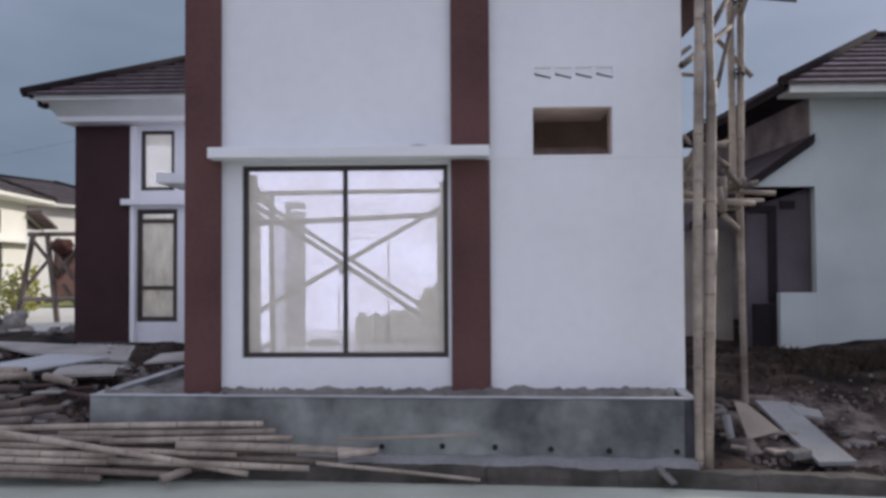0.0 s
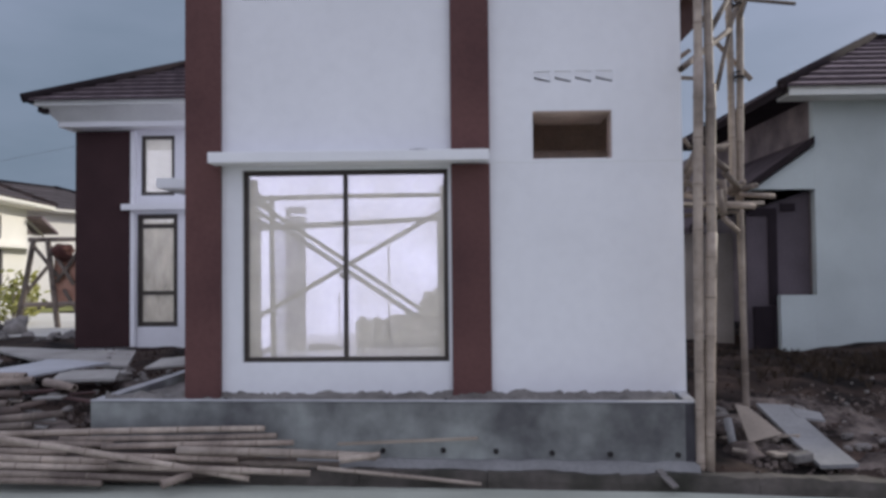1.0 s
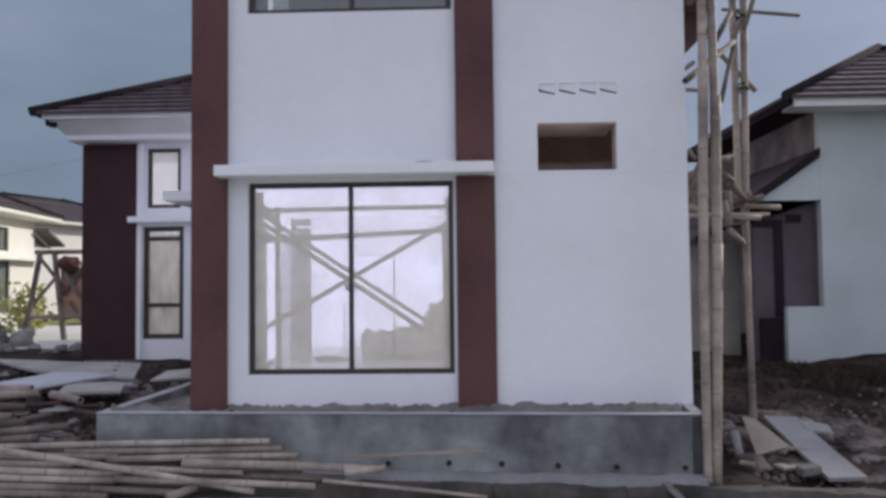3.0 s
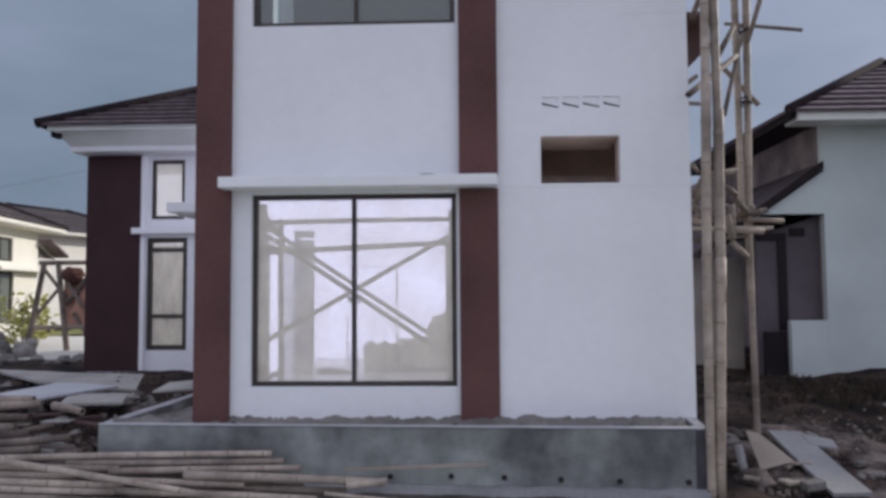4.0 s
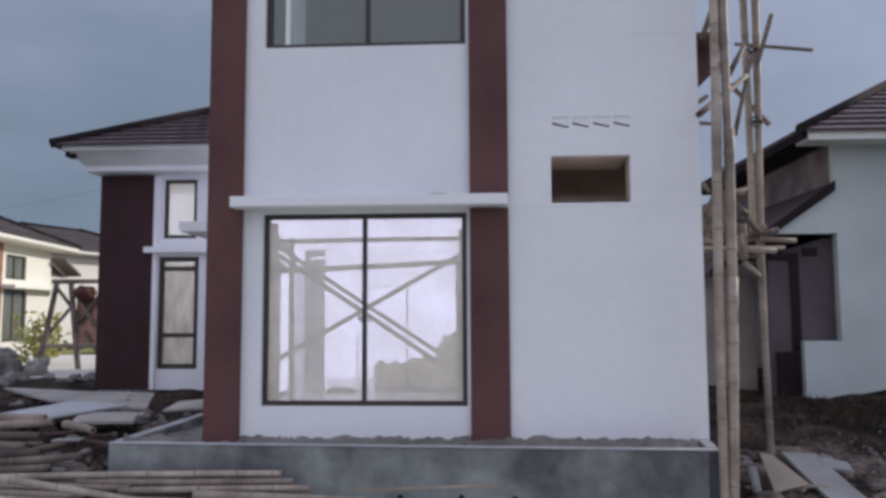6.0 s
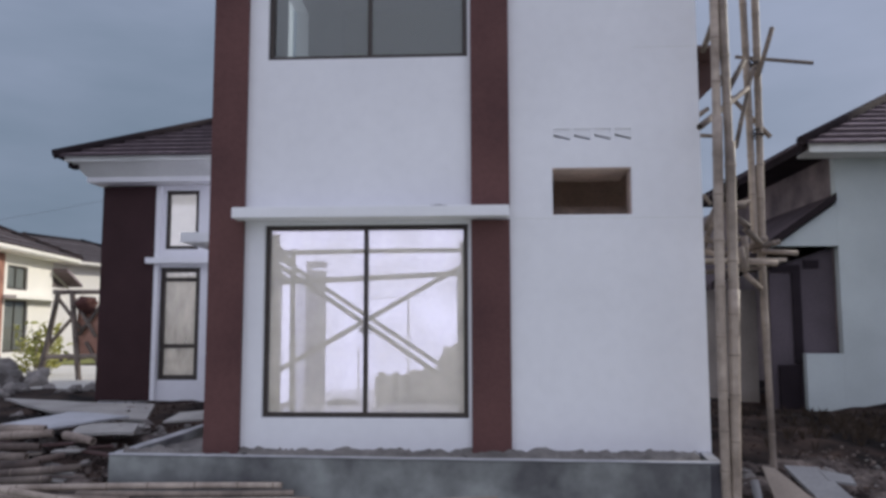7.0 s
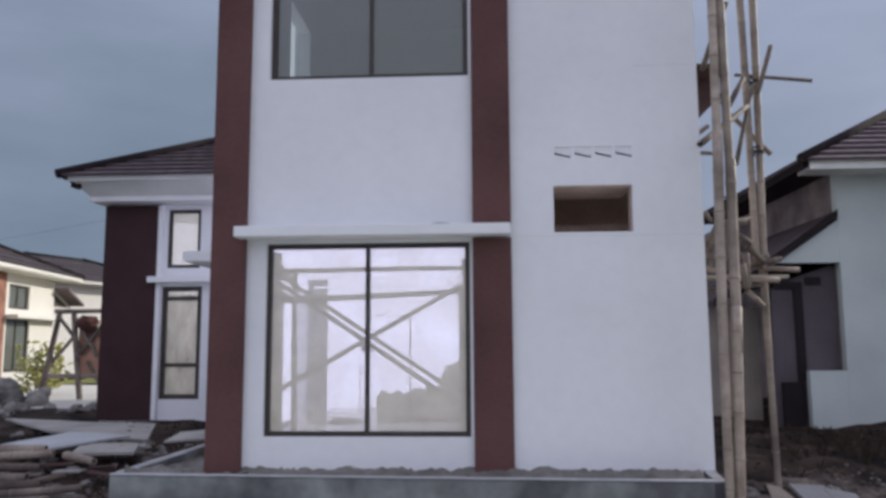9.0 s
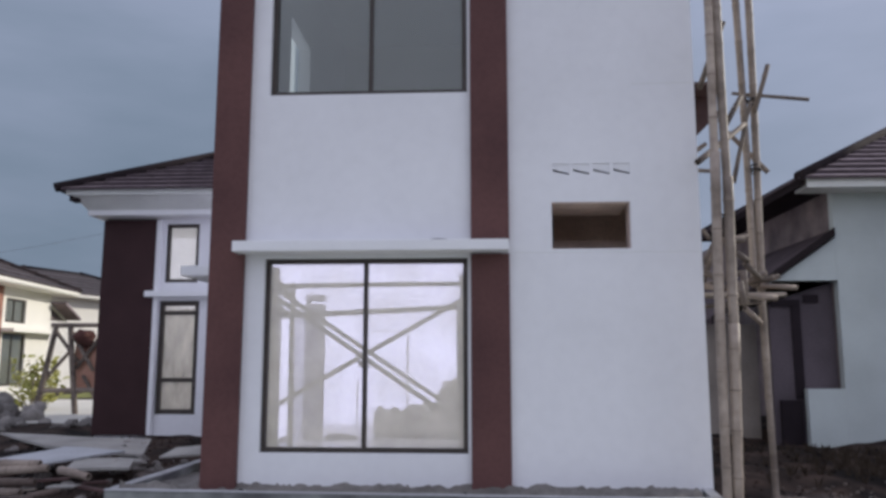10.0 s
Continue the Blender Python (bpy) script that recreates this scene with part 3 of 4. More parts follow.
part("dark_pier", strip((3.527, -0.4457), (3.626, -0.4535), 0.003, (0.19, 0.19), (0.634, 0.634), 6, 0.0), GREY_DARK, planter, "dark strip of render at the corner")


# ---- hip roofs and neighbouring houses ----
def hip_roof(owner, x0, x1, y0, y1, z, k, courses, mat_t=TILE, hips=True):
    """Tiled courses, stepped one over the other, on a hipped roof; each course is a mesh of its own."""
    half = min(x1 - x0, y1 - y0) / 2
    for i in range(courses):
        a, b = half * i / courses, half * (i + 1) / courses + 0.03
        b = min(b, half - 0.001)
        za, zb = z + k * a + 0.055, z + k * b - 0.005
        bm = bmesh.new()
        p = [(x0 + a, y0 + a), (x1 - a, y0 + a), (x1 - a, y1 - a), (x0 + a, y1 - a)]
        q = [(x0 + b, y0 + b), (x1 - b, y0 + b), (x1 - b, y1 - b), (x0 + b, y1 - b)]
        for j in range(4):
            (ax, ay), (bx, by) = p[j], p[(j + 1) % 4]
            (cx, cy), (dx, dy) = q[j], q[(j + 1) % 4]
            n = max(2, int(math.hypot(bx - ax, by - ay) / 0.15))
            top, low, und = [], [], []
            for s in range(n + 1):
                t = s / n
                w = 0.003 * (s % 2)
                top.append(bm.verts.new((cx + (dx - cx) * t, cy + (dy - cy) * t, zb + w)))
                low.append(bm.verts.new((ax + (bx - ax) * t, ay + (by - ay) * t, za + w)))
                und.append(bm.verts.new((ax + (bx - ax) * t, ay + (by - ay) * t, za - 0.045)))
            for s in range(n):
                bm.faces.new((low[s], low[s + 1], top[s + 1], top[s]))
                # lips in the dark tone: shadow lines between courses are painted
                bm.faces.new((und[s], und[s + 1], low[s + 1], low[s])).material_index = 1
        bmesh.ops.recalc_face_normals(bm, faces=bm.faces[:])
        part("tile_course", bm, [mat_t, TILE_LIP], owner)
    # ridge caps along the hips
    top = z + k * half + 0.03
    r = half
    ends = [((x0, y0), (x0 + r, y0 + r)), ((x1, y0), (x1 - r, y0 + r)), ((x0, y1), (x0 + r, y1 - r)), ((x1, y1), (x1 - r, y1 - r))]
    for (ax, ay), (bx, by) in ends:
        part("hip_cap", pole_like((ax, ay, z + 0.05), (bx, by, top + 0.03), 0.075), TILE_EDGE, owner)
    if x1 - x0 > y1 - y0:
        part("ridge_cap", pole_like((x0 + r, (y0 + y1) / 2, top + 0.01), (x1 - r, (y0 + y1) / 2, top + 0.01), 0.06), TILE_EDGE, owner)
    else:
        part("ridge_cap", pole_like(((x0 + x1) / 2, y0 + r, top + 0.01), ((x0 + x1) / 2, y1 - r, top + 0.01), 0.06), TILE_EDGE, owner)


def pole_like(a, b, r, sides=8, r1=None):
    a, b = Vector(a), Vector(b)
    w = (b - a).normalized()
    u = w.orthogonal().normalized()
    v = w.cross(u)
    bm = bmesh.new()
    rings = [[bm.verts.new(c + (u * math.cos(q) + v * math.sin(q)) * rr) for q in (2 * math.pi * i / sides for i in range(sides))] for c, rr in ((a, r), (b, r if r1 is None else r1))]
    for j in range(sides):
        bm.faces.new((rings[0][j], rings[0][(j + 1) % sides], rings[1][(j + 1) % sides], rings[1][j])).smooth = True
    bm.faces.new(rings[0][::-1])
    bm.faces.new(rings[1])
    bmesh.ops.recalc_face_normals(bm, faces=bm.faces[:])
    return bm


# the single-storey neighbour with the tall windows
left = thing("house", "single-storey white house with dark maroon panel and tall windows", "house", (-0.163, 0, 0.100))
LY = 5.1
LW_U, LW_L = (-2.94, -2.42, 2.76, 3.68), (-3.0, -2.37, 0.755, 2.475)
bm = bmesh.new()
wall_y(bm, -3.90, -1.1, LY, LY + 0.15, 0.3, 3.76, [LW_U, LW_L])
part("front_wall", weld(bm), WHITE, left)
part("wall", boxes((-3.90, -3.81, LY + 0.151, 10.0, 0.3, 3.76)), WHITE, left)
part("wall", boxes((-1.25, -1.1, LY + 0.151, 10.0, 0.3, 3.76)), WHITE, left)
part("inner_wall", boxes((-2.72, -2.60, 6.0, 6.88, 0.56, 2.35)), ROOM_WHITE, left)
part("inner_wall", boxes((-3.79, -2.95, 6.5, 6.6, 0.56, 2.45)), ROOM_WHITE, left)
part("floor_slab", boxes((-3.80, -1.26, LY + 0.151, 9.8, 0.3, 0.56)), FLOOR_TILE, left)
part("ceiling_slab", boxes((-3.80, -1.26, LY + 0.151, 9.8, 3.745, 3.76)), ROOM_WHITE, left)
part("panel", bevelled(boxes((-3.925, -3.075, LY - 0.06, LY - 0.001, 0.45, 3.745)), 0.006), MAROON_DARK, left, "dark maroon painted wall panel")
part("pilaster", bevelled(boxes((-3.074, -3.005, LY - 0.07, LY - 0.001, 0.45, 3.74)), 0.006), WHITE_TRIM, left)
part("sill_band", bevelled(boxes((-3.18, -2.0, LY - 0.16, LY - 0.071, 2.53, 2.62)), 0.006), WHITE_TRIM, left)
part("eave_soffit", bevelled(boxes((-4.04, -0.95, LY - 0.35, LY + 0.3, 3.761, 3.84)), 0.01), WHITE_TRIM, left)
bm = bmesh.new()
a = [bm.verts.new(c) for c in ((-4.04, LY - 0.35, 3.841), (-0.95, LY - 0.35, 3.841), (-0.95, 10.2, 3.841), (-4.04, 10.2, 3.841))]
b = [bm.verts.new(c) for c in ((-4.20, LY - 0.62, 4.06), (-0.6, LY - 0.62, 4.06), (-0.6, 10.4, 4.06), (-4.20, 10.4, 4.06))]
for i in range(4):
    bm.faces.new((a[i], a[(i + 1) % 4], b[(i + 1) % 4], b[i]))
bm.faces.new(a[::-1])
bm.faces.new(b)
part("eave_cove", bm, FASCIA, left, "pale sloping eave lining")
part("fascia", boxes((-4.23, -0.6, LY - 0.66, LY - 0.625, 4.02, 4.12)), FASCIA, left)
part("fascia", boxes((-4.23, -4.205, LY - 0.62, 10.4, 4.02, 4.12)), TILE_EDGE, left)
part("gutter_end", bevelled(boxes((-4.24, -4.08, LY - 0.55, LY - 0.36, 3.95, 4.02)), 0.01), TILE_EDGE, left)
hip_roof(left, -4.37, -0.4, LY - 0.72, 10.6, 4.07, 0.53, 9)
window(*LW_U, LY + 0.03, PANE_LEFT, (), (), 0.055, 0.05, left)
window(*LW_L, LY + 0.03, PANE_FILM, (), (1.27, 2.29), 0.075, 0.06, left, "dark framed tall casement window", 0.03)
# added glowing sheet inside the house that brightens its windows
tagged(part("backdrop", boxes((-3.95, -1.43, 6.9, 6.92, 0.67, 3.84)), GLOW_LEFT), "glowing sheet added behind the neighbour's windows", "backdrop", kind="structure")

# the neighbour with the lean-to porch
right = thing("house", "white single-storey house with brown tiled hip roof and side porch", "house", (-0.155, 0, 0.105))
RY = 5.1
part("front_wall", boxes((7.235, 11.6, RY, RY + 0.15, 0.1, 4.12)), WHITE_COOL, right)
# darker than the white front: shade under the eave is in the colour
part("wall", boxes((7.228, 7.233, RY + 0.14, 13.0, 0.1, 4.12)), BROWN_WALL, right, "side wall in a brown grey that holds its shade")
bm = bmesh.new()
prism(bm, [(5.55, 2.20), (6.30, 2.735), (7.234, 2.735), (7.234, 3.37)], RY + 0.003, RY + 0.13)
part("porch_gable", bm, WHITE_COOL, right, "white raking porch gable")
bm = bmesh.new()
prism(bm, [(6.70, 0.1), (7.234, 0.1), (7.234, 1.15), (6.70, 1.15)], RY + 0.003, RY + 0.13)
part("porch_parapet", bm, WHITE_COOL, right, "low white porch parapet")
bm = bmesh.new()
prism(bm, [(5.35, 2.09), (7.209, 3.41), (7.209, 3.50), (5.35, 2.18)], RY - 0.05, 9.0)
part("porch_roof", bm, TILE_LIP, right, "dark brown lean-to porch roof")
bm = bmesh.new()
prism(bm, [(5.35, 2.08), (7.209, 3.40), (7.209, 3.52), (5.35, 2.20)], RY - 0.09, RY - 0.051)
part("barge_board", bm, TILE_EDGE, right)
# shallow porch: its shade is put into the back wall's dark colour
part("porch_back", boxes((6.28, 7.227, RY + 0.20, RY + 0.32, 0.1, 2.86)), SHADE_WALL, right, "porch back wall in a mauve grey that holds its shade")
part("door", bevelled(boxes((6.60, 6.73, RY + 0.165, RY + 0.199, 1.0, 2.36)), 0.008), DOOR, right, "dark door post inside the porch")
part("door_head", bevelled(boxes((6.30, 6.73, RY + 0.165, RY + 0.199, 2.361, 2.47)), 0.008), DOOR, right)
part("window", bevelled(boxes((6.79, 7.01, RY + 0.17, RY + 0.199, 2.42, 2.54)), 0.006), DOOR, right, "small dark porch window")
# no opening here: a dark block paints the shaded doorway
part("porch_low", bevelled(boxes((6.36, 6.67, RY + 0.14, RY + 0.199, 0.2, 0.98)), 0.006), DOOR, right, "dark block standing in for the shaded opening low in the porch")
part("porch_side", boxes((4.9, 6.279, 5.9, 6.02, 0.1, 2.12)), BEIGE, right, "weathered beige side wall")
part("yard_wall", boxes((3.8, 5.749, 8.2, 8.35, 0.0, 2.6)), BEIGE, right)
part("eave_soffit", boxes((6.70, 12.0, RY - 0.45, RY - 0.001, 4.05, 4.10)), FASCIA, right)
part("fascia", boxes((6.68, 12.0, RY - 0.50, RY - 0.455, 4.04, 4.19)), FASCIA, right, "pale fascia board")
# near-black side soffit: the eave's shade is painted, the front soffit is pale
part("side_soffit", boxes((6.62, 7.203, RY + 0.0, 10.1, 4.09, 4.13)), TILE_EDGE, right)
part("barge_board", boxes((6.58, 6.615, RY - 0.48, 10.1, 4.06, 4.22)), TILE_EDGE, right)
# out of view: added only to keep the low sun off the plot
part("sun_screen", boxes((12.3, 19.0, RY, 12.0, 0.1, 4.1)), WHITE_COOL, right, "unseen block added to shade the plot")
hip_roof(right, 6.54, 12.53, RY - 0.56, 10.2, 4.14, 0.53, 10)


# far houses across the green
def far_house(m, w, d, h, k, label, panel=True):
    o = thing("house", label, "house", group="far row of houses")
    bm = bmesh.new()
    holes = [(w - 3.02, w - 1.75, 2.40, 3.10), (w - 3.1, w - 1.65, 0.60, 2.10)]
    wall_y(bm, 0, w, 0, 0.2, -0.3, h, holes)
    part("front_wall", weld(bm), WHITE_FAR, o)
    for b in ((0, 0.2, 0.201, d, -0.3, h), (w - 0.2, w, 0.201, d, -0.3, h), (0.201, w - 0.201, d - 0.2, d, -0.3, h)):
        part("wall", boxes(b), WHITE_FAR, o)
    if panel:
        part("panel", boxes((w - 4.1, w - 3.32, -0.06, -0.001, -0.3, h - 0.02)), CLOTH, o, "red-brown painted wall panel")
    part("eave_soffit", boxes((-0.6, w + 0.6, -0.6, d + 0.6, h + 0.001, h + 0.12)), WHITE_FAR, o)
    part("fascia", boxes((-0.62, w + 0.62, -0.64, -0.601, h + 0.03, h + 0.13)), WHITE_FAR, o)
    part("porch_slab", boxes((w - 3.3, w + 0.1, -0.4, -0.001, 2.125, 2.225)), WHITE_FAR, o)
    if panel:
        bm = bmesh.new()
        prism(bm, [(w + 0.001, 3.12), (w + 1.35, 2.66), (w + 1.35, 2.74), (w + 0.001, 3.20)], -0.45, 1.5)
        part("lean_to_roof", bm, TILE, o, "dark lean-to roof on the end wall")
        bm = bmesh.new()
        prism(bm, [(w + 0.001, 2.62), (w + 1.2, 2.62), (w + 1.2, 2.69), (w + 0.001, 3.08)], 0.05, 0.15)
        part("lean_to_gable", bm, BROWN_WALL, o)
        bm = bmesh.new()
        prism(bm, [(w + 0.001, 3.04), (w + 1.35, 2.58), (w + 1.35, 2.655), (w + 0.001, 3.115)], 0.0, 0.045)
        part("rake_board", bm, WHITE_FAR, o)
    hip_roof(o, -0.65, w + 0.65, -0.66, d + 0.65, h + 0.14, k, 7, TILE_FAR)
    for x0, x1, z0, z1 in holes:
        window(x0, x1, z0, z1, 0.05, PANE_UPPER, ((x0 + x1) / 2,), (), 0.06, 0.06, o)
    o.matrix_world = m
    return o


far_house(pose(-10.98, 9.55, 0.33, 0, 0, 98.0), 8.0, 6, 3.40, 0.43, "distant sunlit cream house with hip roof and red-brown panel")
far_house(pose(-15.8, 21.1, 0.78, 0, 0, 72), 9.0, 6, 3.36, 0.35, "distant cream house half hidden by its neighbours", False)


# ---- bamboo scaffold beside the house ----
def scaffold(label, poles, ties=(), name="bamboo_scaffold", material=BAMBOO, seed=0, dark_from=99):
    o = thing(name, label, "scaffold")
    for i, (a, b, r) in enumerate(poles):
        r *= 1 if i < dark_from else 0.8
        part("pole", pole_mesh(a, b, r, r * 0.88, 0.36, seed + i), [material if i < dark_from else BAMBOO_DARK, BAMBOO_NODE], o)
    for i, p in enumerate(ties):
        tie(o, p, 0.06, seed + i)
    return o


side = scaffold("weathered bamboo scaffold lashed with black cord beside the white wall", [
    ((3.690, -0.45, 5.9), (3.664, -0.46, 3.0), 0.038),
    ((3.668, -0.47, 3.3), (3.633, -0.46, 0.11), 0.040),
    ((3.745, -0.45, 4.6), (3.762, -0.45, 2.6), 0.037),
    ((3.760, -0.46, 3.1), (3.745, -0.46, 1.60), 0.042),
    ((3.748, -0.46, 1.95), (3.700, -0.46, 0.11), 0.042),
    ((4.350, 0.88, 5.9), (4.390, 0.88, 2.35), 0.036),
    ((4.500, 0.90, 5.9), (4.458, 0.90, 2.3), 0.037),
    ((4.458, 0.92, 2.6), (4.488, 0.92, 0.33), 0.035),
    ((3.877, -0.20, 4.515), (3.740, 0.10, 4.027), 0.034),
    ((4.610, 0.80, 4.511), (4.459, 0.80, 4.039), 0.030),
    ((5.049, 0.97, 4.213), (4.317, 0.99, 4.296), 0.024),
    ((4.615, 0.97, 3.482), (4.259, 1.0, 3.901), 0.032),
    ((3.581, -0.3, 3.265), (4.319, 0.7, 3.887), 0.034),
    ((4.125, 0.50, 3.281), (4.420, 0.80, 4.129), 0.027),
    ((4.040, 0.40, 3.781), (4.266, 0.60, 4.126), 0.034),
    ((3.733, 0.30, 3.518), (3.833, 0.30, 3.588), 0.028),
    ((3.713, 0.30, 3.347), (3.882, 0.30, 3.337), 0.024),
    ((3.705, 0.10, 2.782), (3.764, 0.10, 2.692), 0.022),
    ((4.623, 0.50, 2.312), (4.308, 0.50, 2.331), 0.030),
    ((4.370, 0.30, 2.208), (4.124, 0.30, 2.217), 0.034),
    ((3.734, 0.50, 2.141), (4.307, 0.50, 2.182), 0.026),
    ((3.784, 0.50, 2.321), (3.927, 0.40, 2.738), 0.034),
    ((4.030, 0.10, 2.422), (4.038, 0.10, 2.133), 0.036),
    ((4.094, 0.30, 2.118), (4.259, 0.40, 1.991), 0.032),
    ((3.763, 0.60, 2.303), (4.169, 0.60, 2.463), 0.036),
    ((4.004, 0.50, 2.750), (4.231, 0.50, 2.780), 0.030),
    ((3.998, 0.70, 2.315), (4.551, 0.70, 2.435), 0.036),
    ((3.953, 0.35, 2.707), (4.140, 0.35, 2.730), 0.040),
    ((4.038, 0.3, 2.609), (4.158, 0.34, 2.534), 0.036),
    ((4.177, 0.5, 2.534), (4.333, 0.55, 2.395), 0.036),
    ((4.400, 0.62, 2.464), (4.217, 0.58, 2.369), 0.036),
    ((3.737, 0.2, 2.423), (3.839, 0.22, 2.370), 0.034),
    ((3.754, 0.3, 2.311), (3.871, 0.3, 2.285), 0.032),
    ((3.975, 0.05, 2.327), (4.009, 0.05, 2.122), 0.040),
    ((3.734, 0.2, 2.491), (3.836, 0.24, 2.682), 0.026),
    ((4.306, 0.7, 2.495), (4.431, 0.74, 2.320), 0.030),
], [(3.738, -0.34, 3.646), (3.740, -0.34, 4.210), (4.448, 0.88, 4.181), (4.455, 0.88, 3.488), (4.469, 0.88, 2.409), (3.734, -0.35, 2.782)], dark_from=8)
tagged(part("plank", bevelled(boxes((3.70, 3.98, 0.2, 1.2, 4.10, 4.13)), 0.004), DARK_TIMBER, side))
bm = bmesh.new()
prism(bm, [(3.72, 3.63), (3.96, 3.87), (3.96, 4.10), (3.72, 4.10)], 0.55, 0.58)
part("gusset_board", bm, DARK_TIMBER, side, "dark red timber gusset board")
part("plank", bevelled(boxes((3.76, 4.50, 0.42, 0.72, 2.235, 2.265)), 0.004), TIMBER, side)

inside = scaffold("pale bamboo scaffold with cross bracing inside the room", [
    ((-0.250, 1.20, 0.735), (-0.285, 1.20, 2.60), 0.058),
    ((-0.205, 1.70, 0.735), (-0.222, 1.70, 2.50), 0.032),
    ((1.612, 1.22, 0.735), (1.598, 1.22, 2.214), 0.040),
    ((-0.312, 1.15, 2.407), (1.677, 1.15, 2.425), 0.026),
    ((-0.341, 1.25, 2.113), (1.673, 1.25, 2.201), 0.030),
    ((-0.264, 1.1, 1.198), (1.666, 1.1, 2.286), 0.026),
    ((-0.241, 1.2, 2.286), (1.404, 1.2, 1.185), 0.026),
    ((-0.487, 2.1, 2.448), (1.353, 2.1, 1.240), 0.026),
    ((1.625, 1.2, 2.521), (1.645, 1.2, 2.091), 0.030),
    ((-0.270, 1.12, 2.505), (-0.021, 1.12, 2.211), 0.034),
    ((-0.355, 1.3, 2.260), (-0.111, 1.3, 2.109), 0.030),
], [(-0.257, 1.18, 2.372), (1.658, 1.18, 2.394), (-0.255, 1.18, 2.110), (0.658, 1.15, 1.639)], material=BAMBOO_ROOM, seed=40)


# ---- things in the room: sacks and a heap ----
def sack(at, s, seed, turn=0):
    rnd = random.Random(seed)
    bm = bmesh.new()
    bmesh.ops.create_cube(bm, size=1)
    bmesh.ops.subdivide_edges(bm, edges=bm.edges[:], cuts=5, use_grid_fill=True)
    o = Vector((seed * 3.1, 0, 0))
    for v in bm.verts:
        x, y, z = v.co
        k = 1 - 0.22 * (abs(2 * x) ** 4) * 0.6
        v.co = Vector((x * s[0], y * s[1] * (1 - 0.25 * abs(2 * z) ** 3), (z * k) * s[2]))
        v.co += v.co.normalized() * 0.03 * noise.noise(v.co * 6 + o)
    ob = part("cement_sack", bm, SACK, None, smooth=True)
    ob.matrix_world = pose(*at, 0, 0, turn)
    return tagged(ob, "pale dusty filled cement sack on the room floor", "sack", "sacks in the room")


for i, (x, y, z, w, h, r) in enumerate([(0.60, 3.2, 0.895, 0.24, 0.32, 4), (0.80, 3.25, 0.885, 0.22, 0.30, -8), (1.06, 3.2, 0.93, 0.33, 0.39, 12), (1.36, 3.2, 0.91, 0.31, 0.35, 6), (1.68, 3.1, 0.91, 0.34, 0.35, -4),
                                        (1.40, 3.2, 1.18, 0.30, 0.19, 6), (1.70, 3.2, 1.19, 0.30, 0.20, -10), (1.46, 3.2, 1.34, 0.24, 0.14, 8)]):
    sack((x, y, z), (w, 0.40, h), 11 + i, r)
for i, (x, y, z, r) in enumerate([(0.56, 3.1, 1.075, 0.05), (0.74, 3.15, 1.055, 0.06), (0.86, 3.2, 1.05, 0.05), (1.12, 3.2, 1.14, 0.05), (1.22, 3.15, 1.10, 0.07), (1.34, 3.1, 1.30, 0.06), (1.50, 3.15, 1.42, 0.06)]):
    ob = part("rubble_lump", rock_mesh(610 + i, r, 0.7), SACK, None, smooth=True)
    ob.location = (x, y, z)
    tagged(ob, "pale dusty lump of rubble lying on the sacks", "rubble", "rubble on the sacks")
ob = part("sand_heap", rock_mesh(70, 0.22, 0.25), SOIL, None, smooth=True)
ob.location = (0.11, 2.9, 0.742)
tagged(ob, "small low heap of grey sand on the floor", "sand heap")
doorframe = thing("door_frame", "thin pale bare door frame standing at the rear", "door frame")
part("jamb", bevelled(boxes((0.045, 0.06, 4.4, 4.44, 0.736, 1.38)), 0.003), SACK, doorframe)
part("jamb", bevelled(boxes((0.75, 0.772, 4.4, 4.44, 0.736, 2.07)), 0.003), SACK, doorframe)
part("head", bevelled(boxes((0.25, 0.772, 4.4, 4.44, 2.071, 2.083)), 0.003), SACK, doorframe)


# ---- bamboo poles lying by the road ----
def lying_pole(a, b, r, seed, dark=False):
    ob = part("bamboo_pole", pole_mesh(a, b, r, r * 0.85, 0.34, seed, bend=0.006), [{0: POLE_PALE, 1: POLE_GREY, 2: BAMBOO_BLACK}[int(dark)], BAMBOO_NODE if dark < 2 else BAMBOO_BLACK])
    return tagged(ob, "weathered cut bamboo pole lying in a heap", "bamboo pole", "bamboo poles by the road")


